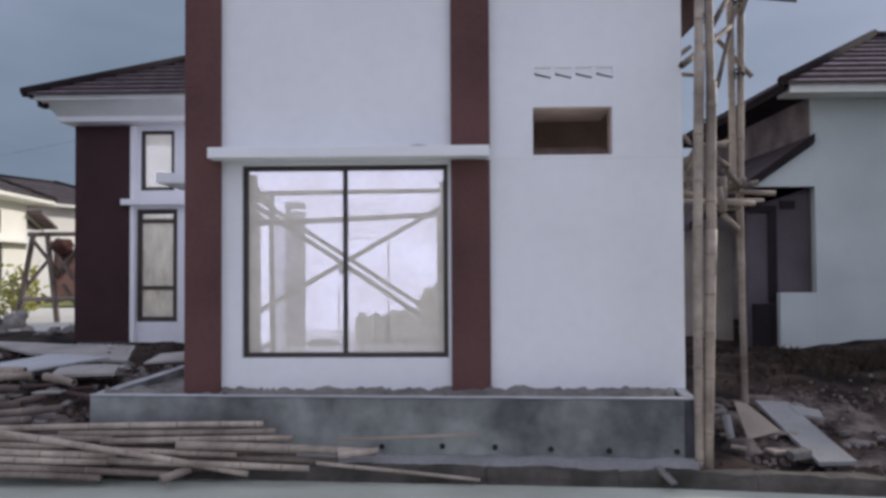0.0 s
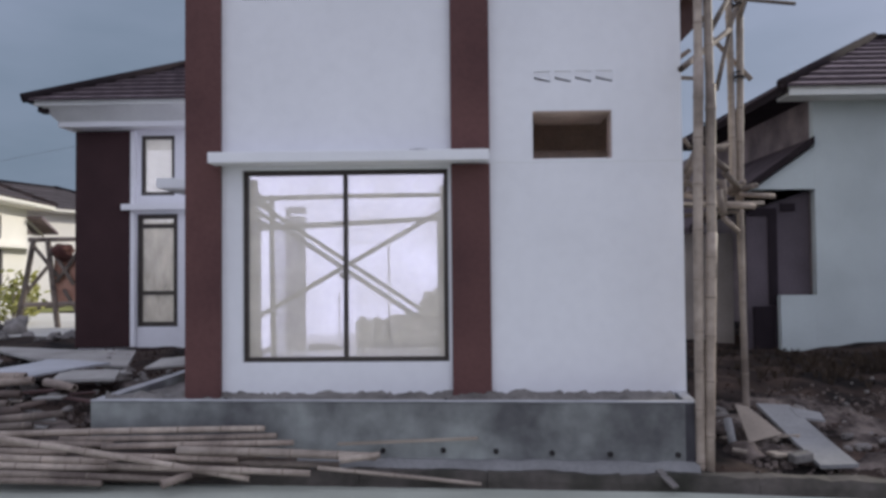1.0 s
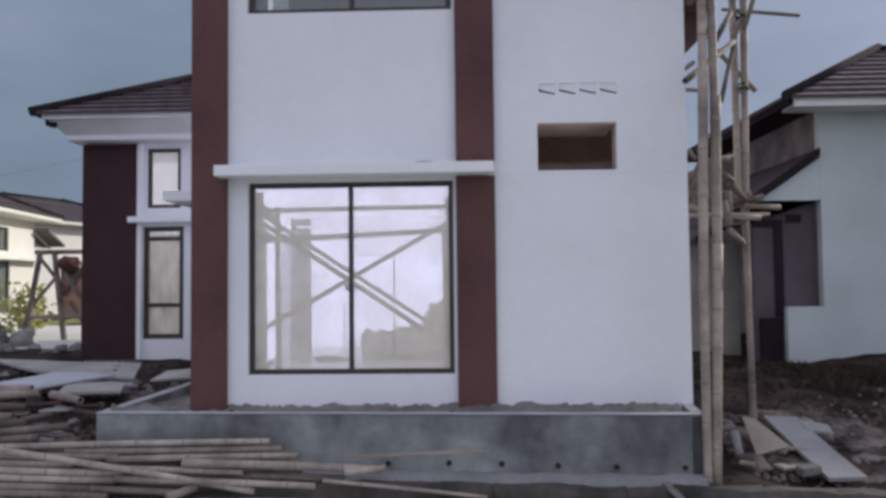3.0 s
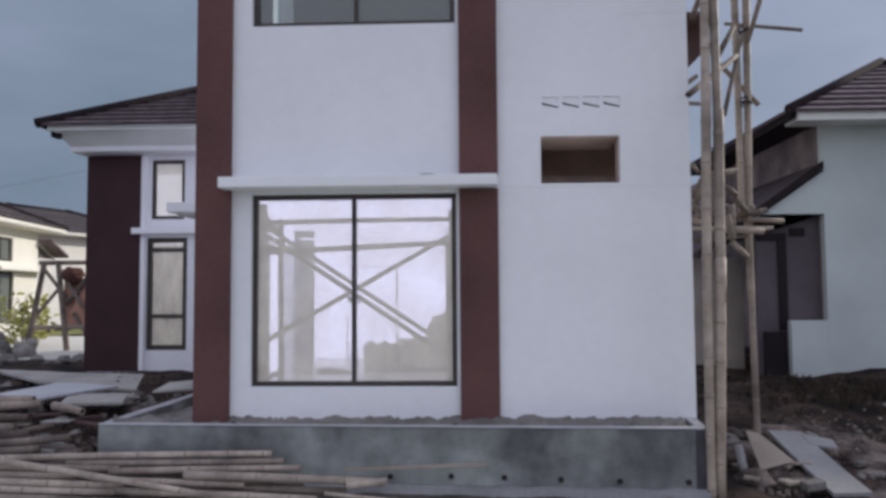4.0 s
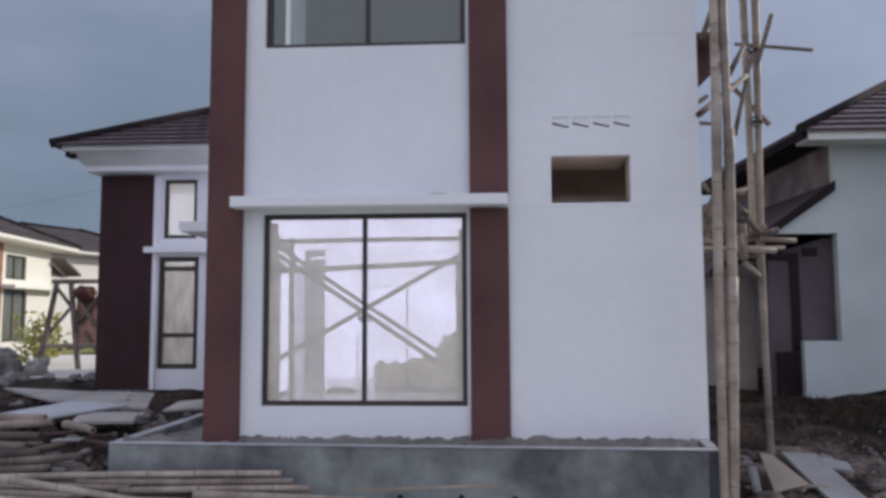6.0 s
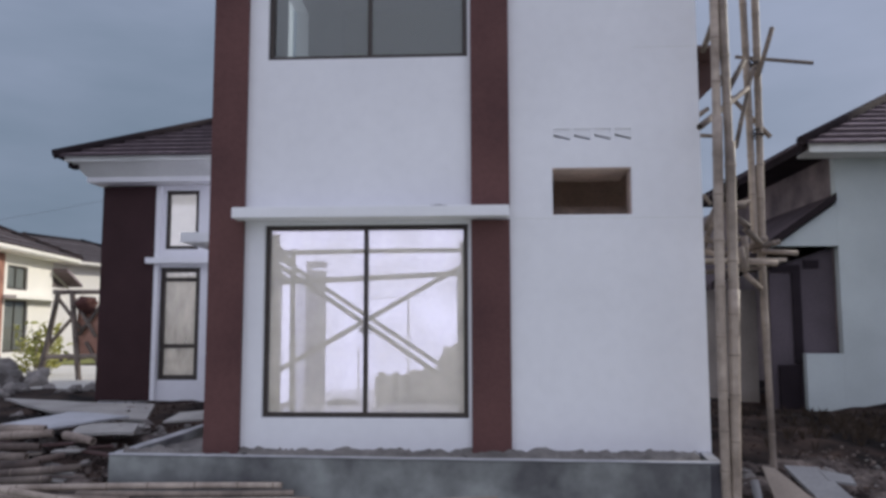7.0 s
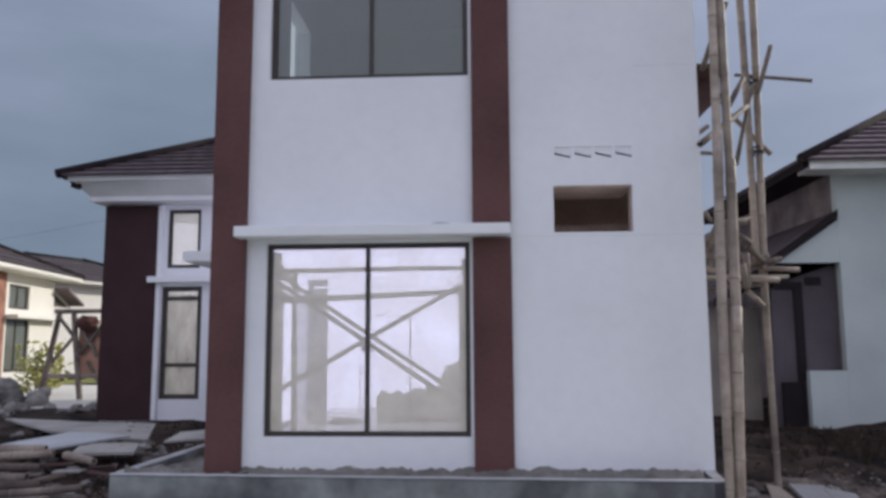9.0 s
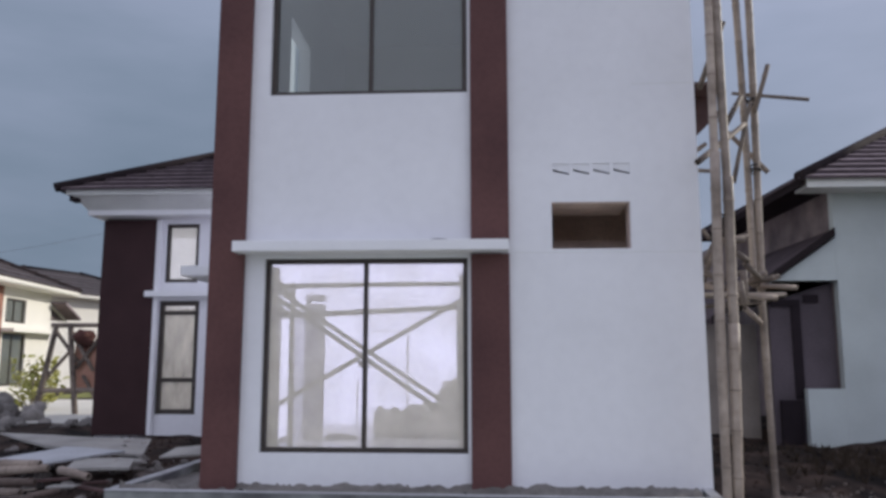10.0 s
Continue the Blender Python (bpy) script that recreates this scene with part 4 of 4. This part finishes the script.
for i, (a, b, r, dark) in enumerate([
    ((-2.192, -0.33, 0.378), (0.233, -0.32, 0.426), 0.028, False),
    ((-1.405, -0.36, 0.353), (0.335, -0.35, 0.376), 0.026, True),
    ((-1.912, -0.62, 0.444), (0.171, -0.55, 0.092), 0.028, False),
    ((-1.037, -0.42, 0.304), (0.477, -0.38, 0.327), 0.028, True),
    ((-0.418, -0.46, 0.288), (1.141, -0.48, 0.240), 0.036, False),
    ((-2.167, -0.50, 0.254), (-0.883, -0.48, 0.204), 0.030, False),
    ((-2.135, -0.56, 0.212), (-0.933, -0.50, 0.163), 0.030, False),
    ((-0.911, -0.56, 0.192), (0.643, -0.56, 0.135), 0.028, False),
    ((-2.010, -0.60, 0.152), (-0.404, -0.56, 0.087), 0.028, True),
    ((-0.441, -0.72, 0.093), (-0.273, -0.56, 0.128), 0.034, True),
    ((0.692, -0.52, 0.166), (1.950, -0.55, 0.048), 0.016, False),
    ((0.861, -0.50, 0.218), (1.171, -0.50, 0.260), 0.028, False),
    ((-2.210, -0.44, 0.295), (-1.311, -0.42, 0.262), 0.030, True),
    ((-2.010, -0.60, 0.102), (-0.950, -0.60, 0.071), 0.030, True),
    ((-1.158, -0.46, 0.252), (0.057, -0.46, 0.212), 0.028, True),
    ((-0.722, -0.42, 0.197), (0.840, -0.42, 0.160), 0.030, True),
    ((-2.150, -0.40, 0.336), (-0.967, -0.38, 0.316), 0.030, True),
]):
    lying_pole(a, b, r, 100 + i, dark)
# near-black poles put the heap's dark gaps and shade into the colour
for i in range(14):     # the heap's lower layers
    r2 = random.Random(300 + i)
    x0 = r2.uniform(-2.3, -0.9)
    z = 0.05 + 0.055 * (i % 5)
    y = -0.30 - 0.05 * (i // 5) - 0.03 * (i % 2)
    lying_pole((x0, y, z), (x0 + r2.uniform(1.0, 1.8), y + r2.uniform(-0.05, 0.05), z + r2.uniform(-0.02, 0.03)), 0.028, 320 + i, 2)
slat = part("lath", bevelled(boxes((0, 1.1, 0, 0.03, 0, 0.022)), 0.003), TIMBER)
slat.matrix_world = pose(0.83, -0.42, 0.31, 0, -2.2, 0)
tagged(slat, "thin split timber slat resting on bamboo", "slat")
for i, (a, b, r, dark) in enumerate([
    ((-3.484, 1.60, 0.585), (-2.829, 1.60, 0.589), 0.050, False),
    ((-3.085, 1.00, 0.493), (-2.522, 1.00, 0.497), 0.045, True),
    ((-2.947, 0.80, 0.429), (-2.538, 0.80, 0.432), 0.050, True),
    ((-2.499, 1.40, 0.556), (-2.097, 1.20, 0.524), 0.045, False),
    ((-2.413, 0.70, 0.410), (-2.223, 0.90, 0.436), 0.040, True),
    ((-2.611, 0.30, 0.359), (-1.839, 0.50, 0.399), 0.040, True),
    ((-3.410, 1.50, 0.513), (-2.747, 1.60, 0.549), 0.050, True),
    ((-2.748, 0.50, 0.393), (-2.279, 0.60, 0.409), 0.050, True),
    ((-2.485, 0.10, 0.336), (-1.945, 0.20, 0.352), 0.040, True),
]):
    tagged(lying_pole(a, b, r, 200 + i, 1 + (dark and i % 3 == 1)), "short thick bamboo offcut lying in rubble", group="bamboo offcuts in the rubble")


def slab(name, corners, t, material, label, category):
    """A sagging sheet or board between four corners, t thick."""
    bm = bmesh.new()
    n = 8
    c = [Vector(q) for q in corners]
    low, top = [], []
    for i in range(n + 1):
        for j in range(n + 1):
            u, v = i / n, j / n
            p = (c[0] * (1 - u) + c[1] * u) * (1 - v) + (c[3] * (1 - u) + c[2] * u) * v
            p.z += 0.018 * noise.noise(p * 1.7)
            top.append(bm.verts.new(p))
            low.append(bm.verts.new(p - Vector((0, 0, t))))
    k = lambda i, j: i * (n + 1) + j
    for i in range(n):
        for j in range(n):
            q = (k(i, j), k(i + 1, j), k(i + 1, j + 1), k(i, j + 1))
            bm.faces.new([top[e] for e in q])
            bm.faces.new([low[e] for e in q[::-1]])
    rim = [k(i, 0) for i in range(n + 1)] + [k(n, j) for j in range(1, n + 1)] + [k(i, n) for i in range(n - 1, -1, -1)] + [k(0, j) for j in range(n - 1, 0, -1)]
    for a, b in zip(rim, rim[1:] + rim[:1]):
        bm.faces.new((top[a], top[b], low[b], low[a]))
    bmesh.ops.recalc_face_normals(bm, faces=bm.faces[:])
    return tagged(part(name, bm, material), label, category)


slab("plywood_sheet", [(-5.062, 4.35, 0.649), (-2.783, 4.2, 0.586), (-2.321, 2.9, 0.530), (-3.713, 3.2, 0.599)], 0.03, PLY, "large weathered plywood sheet lying on rubble", "plywood")
slab("fibre_board", [(-3.132, 2.6, 0.660), (-2.346, 2.5, 0.631), (-2.944, 1.75, 0.561), (-3.693, 1.9, 0.571)], 0.02, BOARD, "pale bluish fibre-cement board on the rubble", "board")
slab("plywood_sheet", [(-2.757, 2.2, 0.572), (-2.085, 2.2, 0.576), (-1.944, 1.75, 0.537), (-2.637, 1.75, 0.533)], 0.03, PLY, "small tan plywood offcut on the rubble", "plywood")
slab("fibre_board", [(-1.779, 2.6, 0.657), (-1.364, 2.6, 0.689), (-1.254, 2.2, 0.641), (-1.811, 2.2, 0.598)], 0.02, PLY, "small pale board offcut near the planter", "board")
slab("plank", [(4.575, 0.9, 0.390), (4.879, 0.9, 0.373), (4.866, -0.38, 0.154), (4.574, -0.38, 0.152)], 0.03, PLANK_GREY, "wide pale plank lying on the earth", "plank")


# ---- trestle, shrub and heap by the neighbour's house ----
trestle = thing("trestle", "rough bamboo trestle rack standing on the verge", "trestle")
for i, (a, b, r) in enumerate([
    ((-7.327, 8.9, 0.335), (-7.000, 9.0, 2.401), 0.06), ((-6.407, 8.9, 0.339), (-6.713, 9.0, 2.402), 0.06), ((-7.102, 9.0, 2.381), (-5.823, 9.0, 2.383), 0.05),
    ((-7.287, 8.95, 1.043), (-5.754, 8.95, 1.069), 0.05), ((-7.188, 9.0, 1.247), (-6.635, 9.0, 1.906), 0.04), ((-7.050, 9.0, 2.310), (-6.477, 9.0, 1.603), 0.04),
    ((-5.897, 8.9, 0.342), (-5.874, 9.0, 2.403), 0.06), ((-6.691, 9.0, 2.260), (-6.168, 9.0, 1.452), 0.045), ((-5.974, 9.0, 2.261), (-6.527, 9.0, 1.501), 0.045), ((-6.371, 9.0, 1.350), (-6.006, 9.0, 0.746), 0.04)]):
    part("pole", pole_mesh(a, b, r, r * 0.9, 0.4, 500 + i), [BAMBOO_DARK, BAMBOO_NODE], trestle)
part("board", bevelled(boxes((-6.62, -6.00, 9.08, 9.11, 1.07, 2.03)), 0.005), RUST_BOARD, trestle, "reddish brown weathered board")


bm = rock_mesh(66, 0.24, 0.75, 3)
bmesh.ops.translate(bm, verts=bm.verts[:], vec=(-6.41, 9.02, 2.13))
part("rag", bm, RED_RAG, trestle, "crumpled dark red rag hung over the poles", True)


def shrub(at, seed, n, size):
    rnd = random.Random(seed)
    o = thing("shrub", "young yellow-green leafy shrub on the verge", "shrub", at)
    tips = []
    for i in range(9):
        q = rnd.uniform(0, 6.28)
        s = rnd.uniform(0.2, 0.5) * size
        tip = Vector((math.cos(q) * s, math.sin(q) * s, rnd.uniform(0.6, 1.25) * size))
        part("stem", pole_like((0, 0, 0), tip, 0.018, 5, 0.006), BAMBOO_DARK, o)
        tips.append(tip)
    bm = bmesh.new()
    for i in range(n):
        tip = rnd.choice(tips) * rnd.uniform(0.45, 1.05) + Vector([rnd.gauss(0, 0.10 * size) for _ in range(3)])
        m = pose(*tip, rnd.uniform(-70, 70), rnd.uniform(-70, 70), rnd.uniform(0, 360))
        l, w = 0.10 * size, 0.035 * size
        vs = [bm.verts.new(m @ Vector(c)) for c in ((0, -l, 0), (w, -l * 0.2, 0.01), (w * 0.7, l * 0.5, 0), (0, l, -0.02), (-w * 0.7, l * 0.5, 0), (-w, -l * 0.2, 0.01))]
        bm.faces.new(vs)
    part("leaves", bm, LEAF, o)
    return o


shrub((-7.85, 9.7, 0.45), 3, 170, 0.85)
shrub((-8.01, 10.3, 0.45), 9, 150, 1.15)
for i, (x, y, s) in enumerate([(-7.46, 7.6, 0.45), (-6.94, 7.2, 0.3), (-8.18, 8.0, 0.62), (-6.44, 7.5, 0.25)]):
    ob = part("boulder", rock_mesh(800 + i, s, 0.9, 4), STONE, None, smooth=True)
    ob.location = (x, y, 0.57 + s * 0.3)
    tagged(ob, "large grey lump of broken masonry", "rubble", "rubble by the verge")
bm = bmesh.new()
for p in ((-10.7, 14.2), (-4.9, 14.2), (-4.9, 21.0), (-10.8, 21.0)):
    bm.verts.new((*p, 0.62))
bm.verts.ensure_lookup_table()
bm.faces.new(bm.verts[:])
bmesh.ops.subdivide_edges(bm, edges=bm.edges[:], cuts=14, use_grid_fill=True)
for v in bm.verts:
    v.co.z += 0.08 * noise.noise(v.co * 1.4)
tagged(part("grass", bm, GRASS, None, smooth=True), "strip of rough green verge grass", "grass", kind="stuff")


lane = slab("lane", [(-10.43, 14.1, 0.60), (-4.7, 14.1, 0.60), (-4.35, 7.0, 0.575), (-10.2, 7.0, 0.575)], 0.1, LANE, "pale cast concrete side lane", "lane")
tagged(lane, kind="structure")


# ---- rubble ----
def stones(n, xs, ys, size, seed, label, group):
    rnd = random.Random(seed)
    shapes = [mesh_of("stone", rock_mesh(seed + i, 1.0, 0.6), STONE) for i in range(5)]
    for i in range(n):
        x, y, s = rnd.uniform(*xs), rnd.uniform(*ys), size * rnd.uniform(0.4, 1.3)
        ob = new("stone", rnd.choice(shapes))
        ob.matrix_world = pose(x, y, rise(x, y) + s * 0.25, rnd.uniform(-30, 30), rnd.uniform(-30, 30), rnd.uniform(0, 360)) @ Matrix.Diagonal((s, s, s, 1))
        tagged(ob, label, "stone", group)


stones(40, (-3.4, -1.4), (0.1, 2.8), 0.10, 900, "broken grey stone lying in the rubble", "rubble stones by the planter")
stones(26, (3.9, 5.2), (-0.2, 1.2), 0.06, 930, "small broken stone on the dark earth", "stones by the scaffold")
stones(16, (4.9, 6.4), (0.2, 1.5), 0.035, 960, "small pale stone on the dark earth", "stones on the plot")
stones(26, (-7.0, -4.2), (5.2, 6.8), 0.12, 970, "broken grey masonry lump beside the neighbour house", "rubble by the neighbour house")
stones(50, (-4.6, -1.3), (0.0, 4.4), 0.06, 990, "small grey stone lying in the rubble", "rubble stones by the planter")


def scattered(name, n, spots, material, label, category, seed, piece):
    """Countless small pieces over the earth, as one mesh."""
    rnd = random.Random(seed)
    bm = bmesh.new()
    for i in range(n):
        x0, x1, y0, y1 = rnd.choice(spots)
        x, y = rnd.uniform(x0, x1), rnd.uniform(y0, y1)
        if y > kerb_y(x) + 0.2 and not (-1.35 < x < 3.8 and y > -0.6):
            piece(bm, x, y, rise(x, y), rnd)
    return tagged(part(name, bm, material), label, category, kind="stuff")


def clod(bm, x, y, z, rnd):
    s = rnd.uniform(0.008, 0.034)
    m = pose(x, y, z + s * 0.2, rnd.uniform(0, 360), rnd.uniform(0, 360), rnd.uniform(0, 360))
    v = [bm.verts.new(m @ (Vector(c) * s * rnd.uniform(0.7, 1.3))) for c in ((1, 0, 0), (-1, 0, 0), (0, 1, 0), (0, -1, 0), (0, 0, 1), (0, 0, -1))]
    for a, b, c in ((0, 2, 4), (2, 1, 4), (1, 3, 4), (3, 0, 4), (2, 0, 5), (1, 2, 5), (3, 1, 5), (0, 3, 5)):
        bm.faces.new((v[a], v[b], v[c]))


def tuft(bm, x, y, z, rnd):
    for i in range(7):
        q, h = rnd.uniform(0, 6.28), rnd.uniform(0.05, 0.16)
        dx, dy = math.cos(q), math.sin(q)
        b, t = Vector((x + dx * 0.02, y + dy * 0.02, z - 0.01)), Vector((x + dx * h * 0.6, y + dy * h * 0.6, z + h))
        w = Vector((-dy, dx, 0)) * 0.007
        bm.faces.new([bm.verts.new(c) for c in (b - w, b + w, (b + t) / 2 + w * 0.8 + Vector((0, 0, h * 0.2)), t, (b + t) / 2 - w * 0.8 + Vector((0, 0, h * 0.2)))])


scattered("earth_clods", 1300, [(3.8, 9.5, -0.6, 5.0), (-4.8, -1.3, -0.2, 4.8)], EARTH, "loose crumbs of dark earth", "soil", 41, clod)
scattered("pebbles", 60, [(3.8, 6.5, -0.6, 2.0), (4.5, 9.5, 0.5, 3.0), (-4.4, -1.3, -0.2, 3.6)], SOIL, "fine pale grit and pebbles", "pebbles", 42, clod)
scattered("soil_crumbs", 1500, [(4.0, 6.2, -0.5, 1.6), (4.0, 4.8, -0.3, 1.0), (4.8, 8.0, 0.6, 2.0), (-2.8, -1.3, -0.1, 1.5)], TAN_SOIL, "loose tan crumbs of dry soil", "soil", 44, clod)
scattered("weeds", 420, [(6.0, 9.5, 2.6, 4.3), (4.8, 9.0, 2.0, 4.2), (7.5, 9.5, 0.0, 3.0)], GRASS_DRY, "dry dark tufts of weeds", "weeds", 43, tuft)

# trampled tan soil between the scaffold and the plank
bm = bmesh.new()
n, rows_p = 60, []
for i in range(n + 1):
    row = []
    for j in range(n + 1):
        x, y = 3.85 + 2.3 * i / n, -0.42 + 2.2 * j / n
        edge = min(i, j, n - i, n - j) / n
        h = 0.07 * noise.noise((x * 1.9, y * 1.9, 31)) + 0.05 * noise.noise((x * 5, y * 5, 33)) + 0.03 * noise.noise((x * 13, y * 13, 35))
        row.append(bm.verts.new((x, y, rise(x, y) + 0.012 + h - 0.10 * max(0, 1 - edge * 6))))
    rows_p.append(row)
for p, q in zip(rows_p, rows_p[1:]):
    for j in range(n):
        bm.faces.new((p[j], q[j], q[j + 1], p[j + 1]))
tagged(part("soil_patch", bm, TAN_SOIL), "crumbly patch of dry tan soil on the dark earth", "soil", kind="stuff")

slab("cardboard_sheet", [(4.146, 0.24, 0.513), (4.272, 0.30, 0.485), (4.490, 0.12, 0.287), (4.178, 0.02, 0.234)], 0.008, CARD, "crumpled tan cardboard sheet leaning on the rubble", "cardboard")
ob = part("timber_offcut", bevelled(boxes((-0.10, 0.10, -0.03, 0.03, -0.010, 0.010)), 0.003), STONE)
ob.matrix_world = pose(3.34, kerb_y(3.34) - 0.01, 0.10, 0, 25, -62)
tagged(ob, "pale broken batten leaning over the kerb", "timber")
for i, (x, y, s, f) in enumerate([(-1.75, 0.25, 0.30, 0.35), (-2.2, 0.6, 0.36, 0.3), (-1.55, 0.9, 0.28, 0.4), (-1.6, 1.9, 0.30, 0.5), (4.22, 0.42, 0.34, 0.4), (4.12, 0.0, 0.2, 0.45), (4.4, -0.02, 0.18, 0.4)]):
    ob = part("earth_mound", rock_mesh(850 + i, s, f, 4), TAN_SOIL, None, smooth=True)
    ob.location = (x, y, rise(x, y) - 0.01)
    tagged(ob, "low crumbling heap of tan soil and rubble", "soil heap", "soil heaps round the plot")
for i in range(16):
    r2 = random.Random(700 + i)
    x, y = r2.uniform(-3.4, -1.75), r2.uniform(0.4, 2.6)
    l, w = r2.uniform(0.2, 0.6), r2.uniform(0.03, 0.09)
    ob = part("timber_offcut", bevelled(boxes((-l / 2, l / 2, -w, w, -0.01, 0.01)), 0.003), (TIMBER, DARK_TIMBER, PLY)[i % 3])
    ob.matrix_world = pose(x, y, rise(x, y) + 0.05 + 0.05 * (i % 3), r2.uniform(-8, 8), r2.uniform(-8, 8), r2.uniform(-35, 35))
    tagged(ob, "short weathered timber offcut lying in the rubble", "timber", "timber offcuts in the rubble")
ob = part("plastic_pipe", pole_like((4.06, 0.02, 0.13), (4.05, 0.16, 0.40), 0.034, 14), PLANK_GREY)
tagged(ob, "short pale plastic pipe standing in the earth", "pipe")
ob = part("concrete_block", bevelled(boxes((-0.085, 0.085, -0.05, 0.05, -0.03, 0.04)), 0.016, 3), SOIL)
ob.matrix_world = pose(4.48, -0.25, 0.17, 4, -6, 12)
tagged(ob, "small chipped pale concrete block on the earth", "block")
ob = part("mortar_lump", rock_mesh(77, 0.05, 0.3), GREY_DARK, None, smooth=True)
ob.matrix_world = pose(1.46, -0.15, 2.664, 0, 0, 0) @ Matrix.Diagonal((2.0, 0.8, 1.0, 1))
tagged(ob, "small grey smear of dry mortar on the canopy", "mortar")
slab("fibre_board", [(4.850, 0.85, 0.371), (5.096, 0.75, 0.332), (5.050, 0.55, 0.299), (4.834, 0.60, 0.328)], 0.02, PLANK_GREY, "small pale board offcut on the earth", "board")
for i, (x, y, l, a, tlt) in enumerate([(4.15, 0.05, 0.42, 60, 0), (4.3, 0.35, 0.5, -40, 6), (4.45, -0.1, 0.35, 20, 3), (4.05, 0.5, 0.5, 100, 0), (4.5, 0.3, 0.4, 150, 5)]):
    ob = part("timber_offcut", bevelled(boxes((-l / 2, l / 2, -0.06, 0.06, -0.012, 0.012)), 0.003), TIMBER)
    ob.matrix_world = pose(x, y, rise(x, y) + 0.05, tlt, tlt, a)
    tagged(ob, "short raw timber board offcut on the earth", "timber", "timber offcuts by the scaffold")
cable = thing("overhead_cable", "thin grey service cable sagging from the eave", "cable")
for p, q in (((-7.70, 12.0, 4.81), (-9.32, 12.0, 4.51)), ((-9.32, 12.0, 4.51), (-11.21, 12.0, 4.21))):
    part("cable_span", pole_like(p, q, 0.003, 6), FRAME, cable)
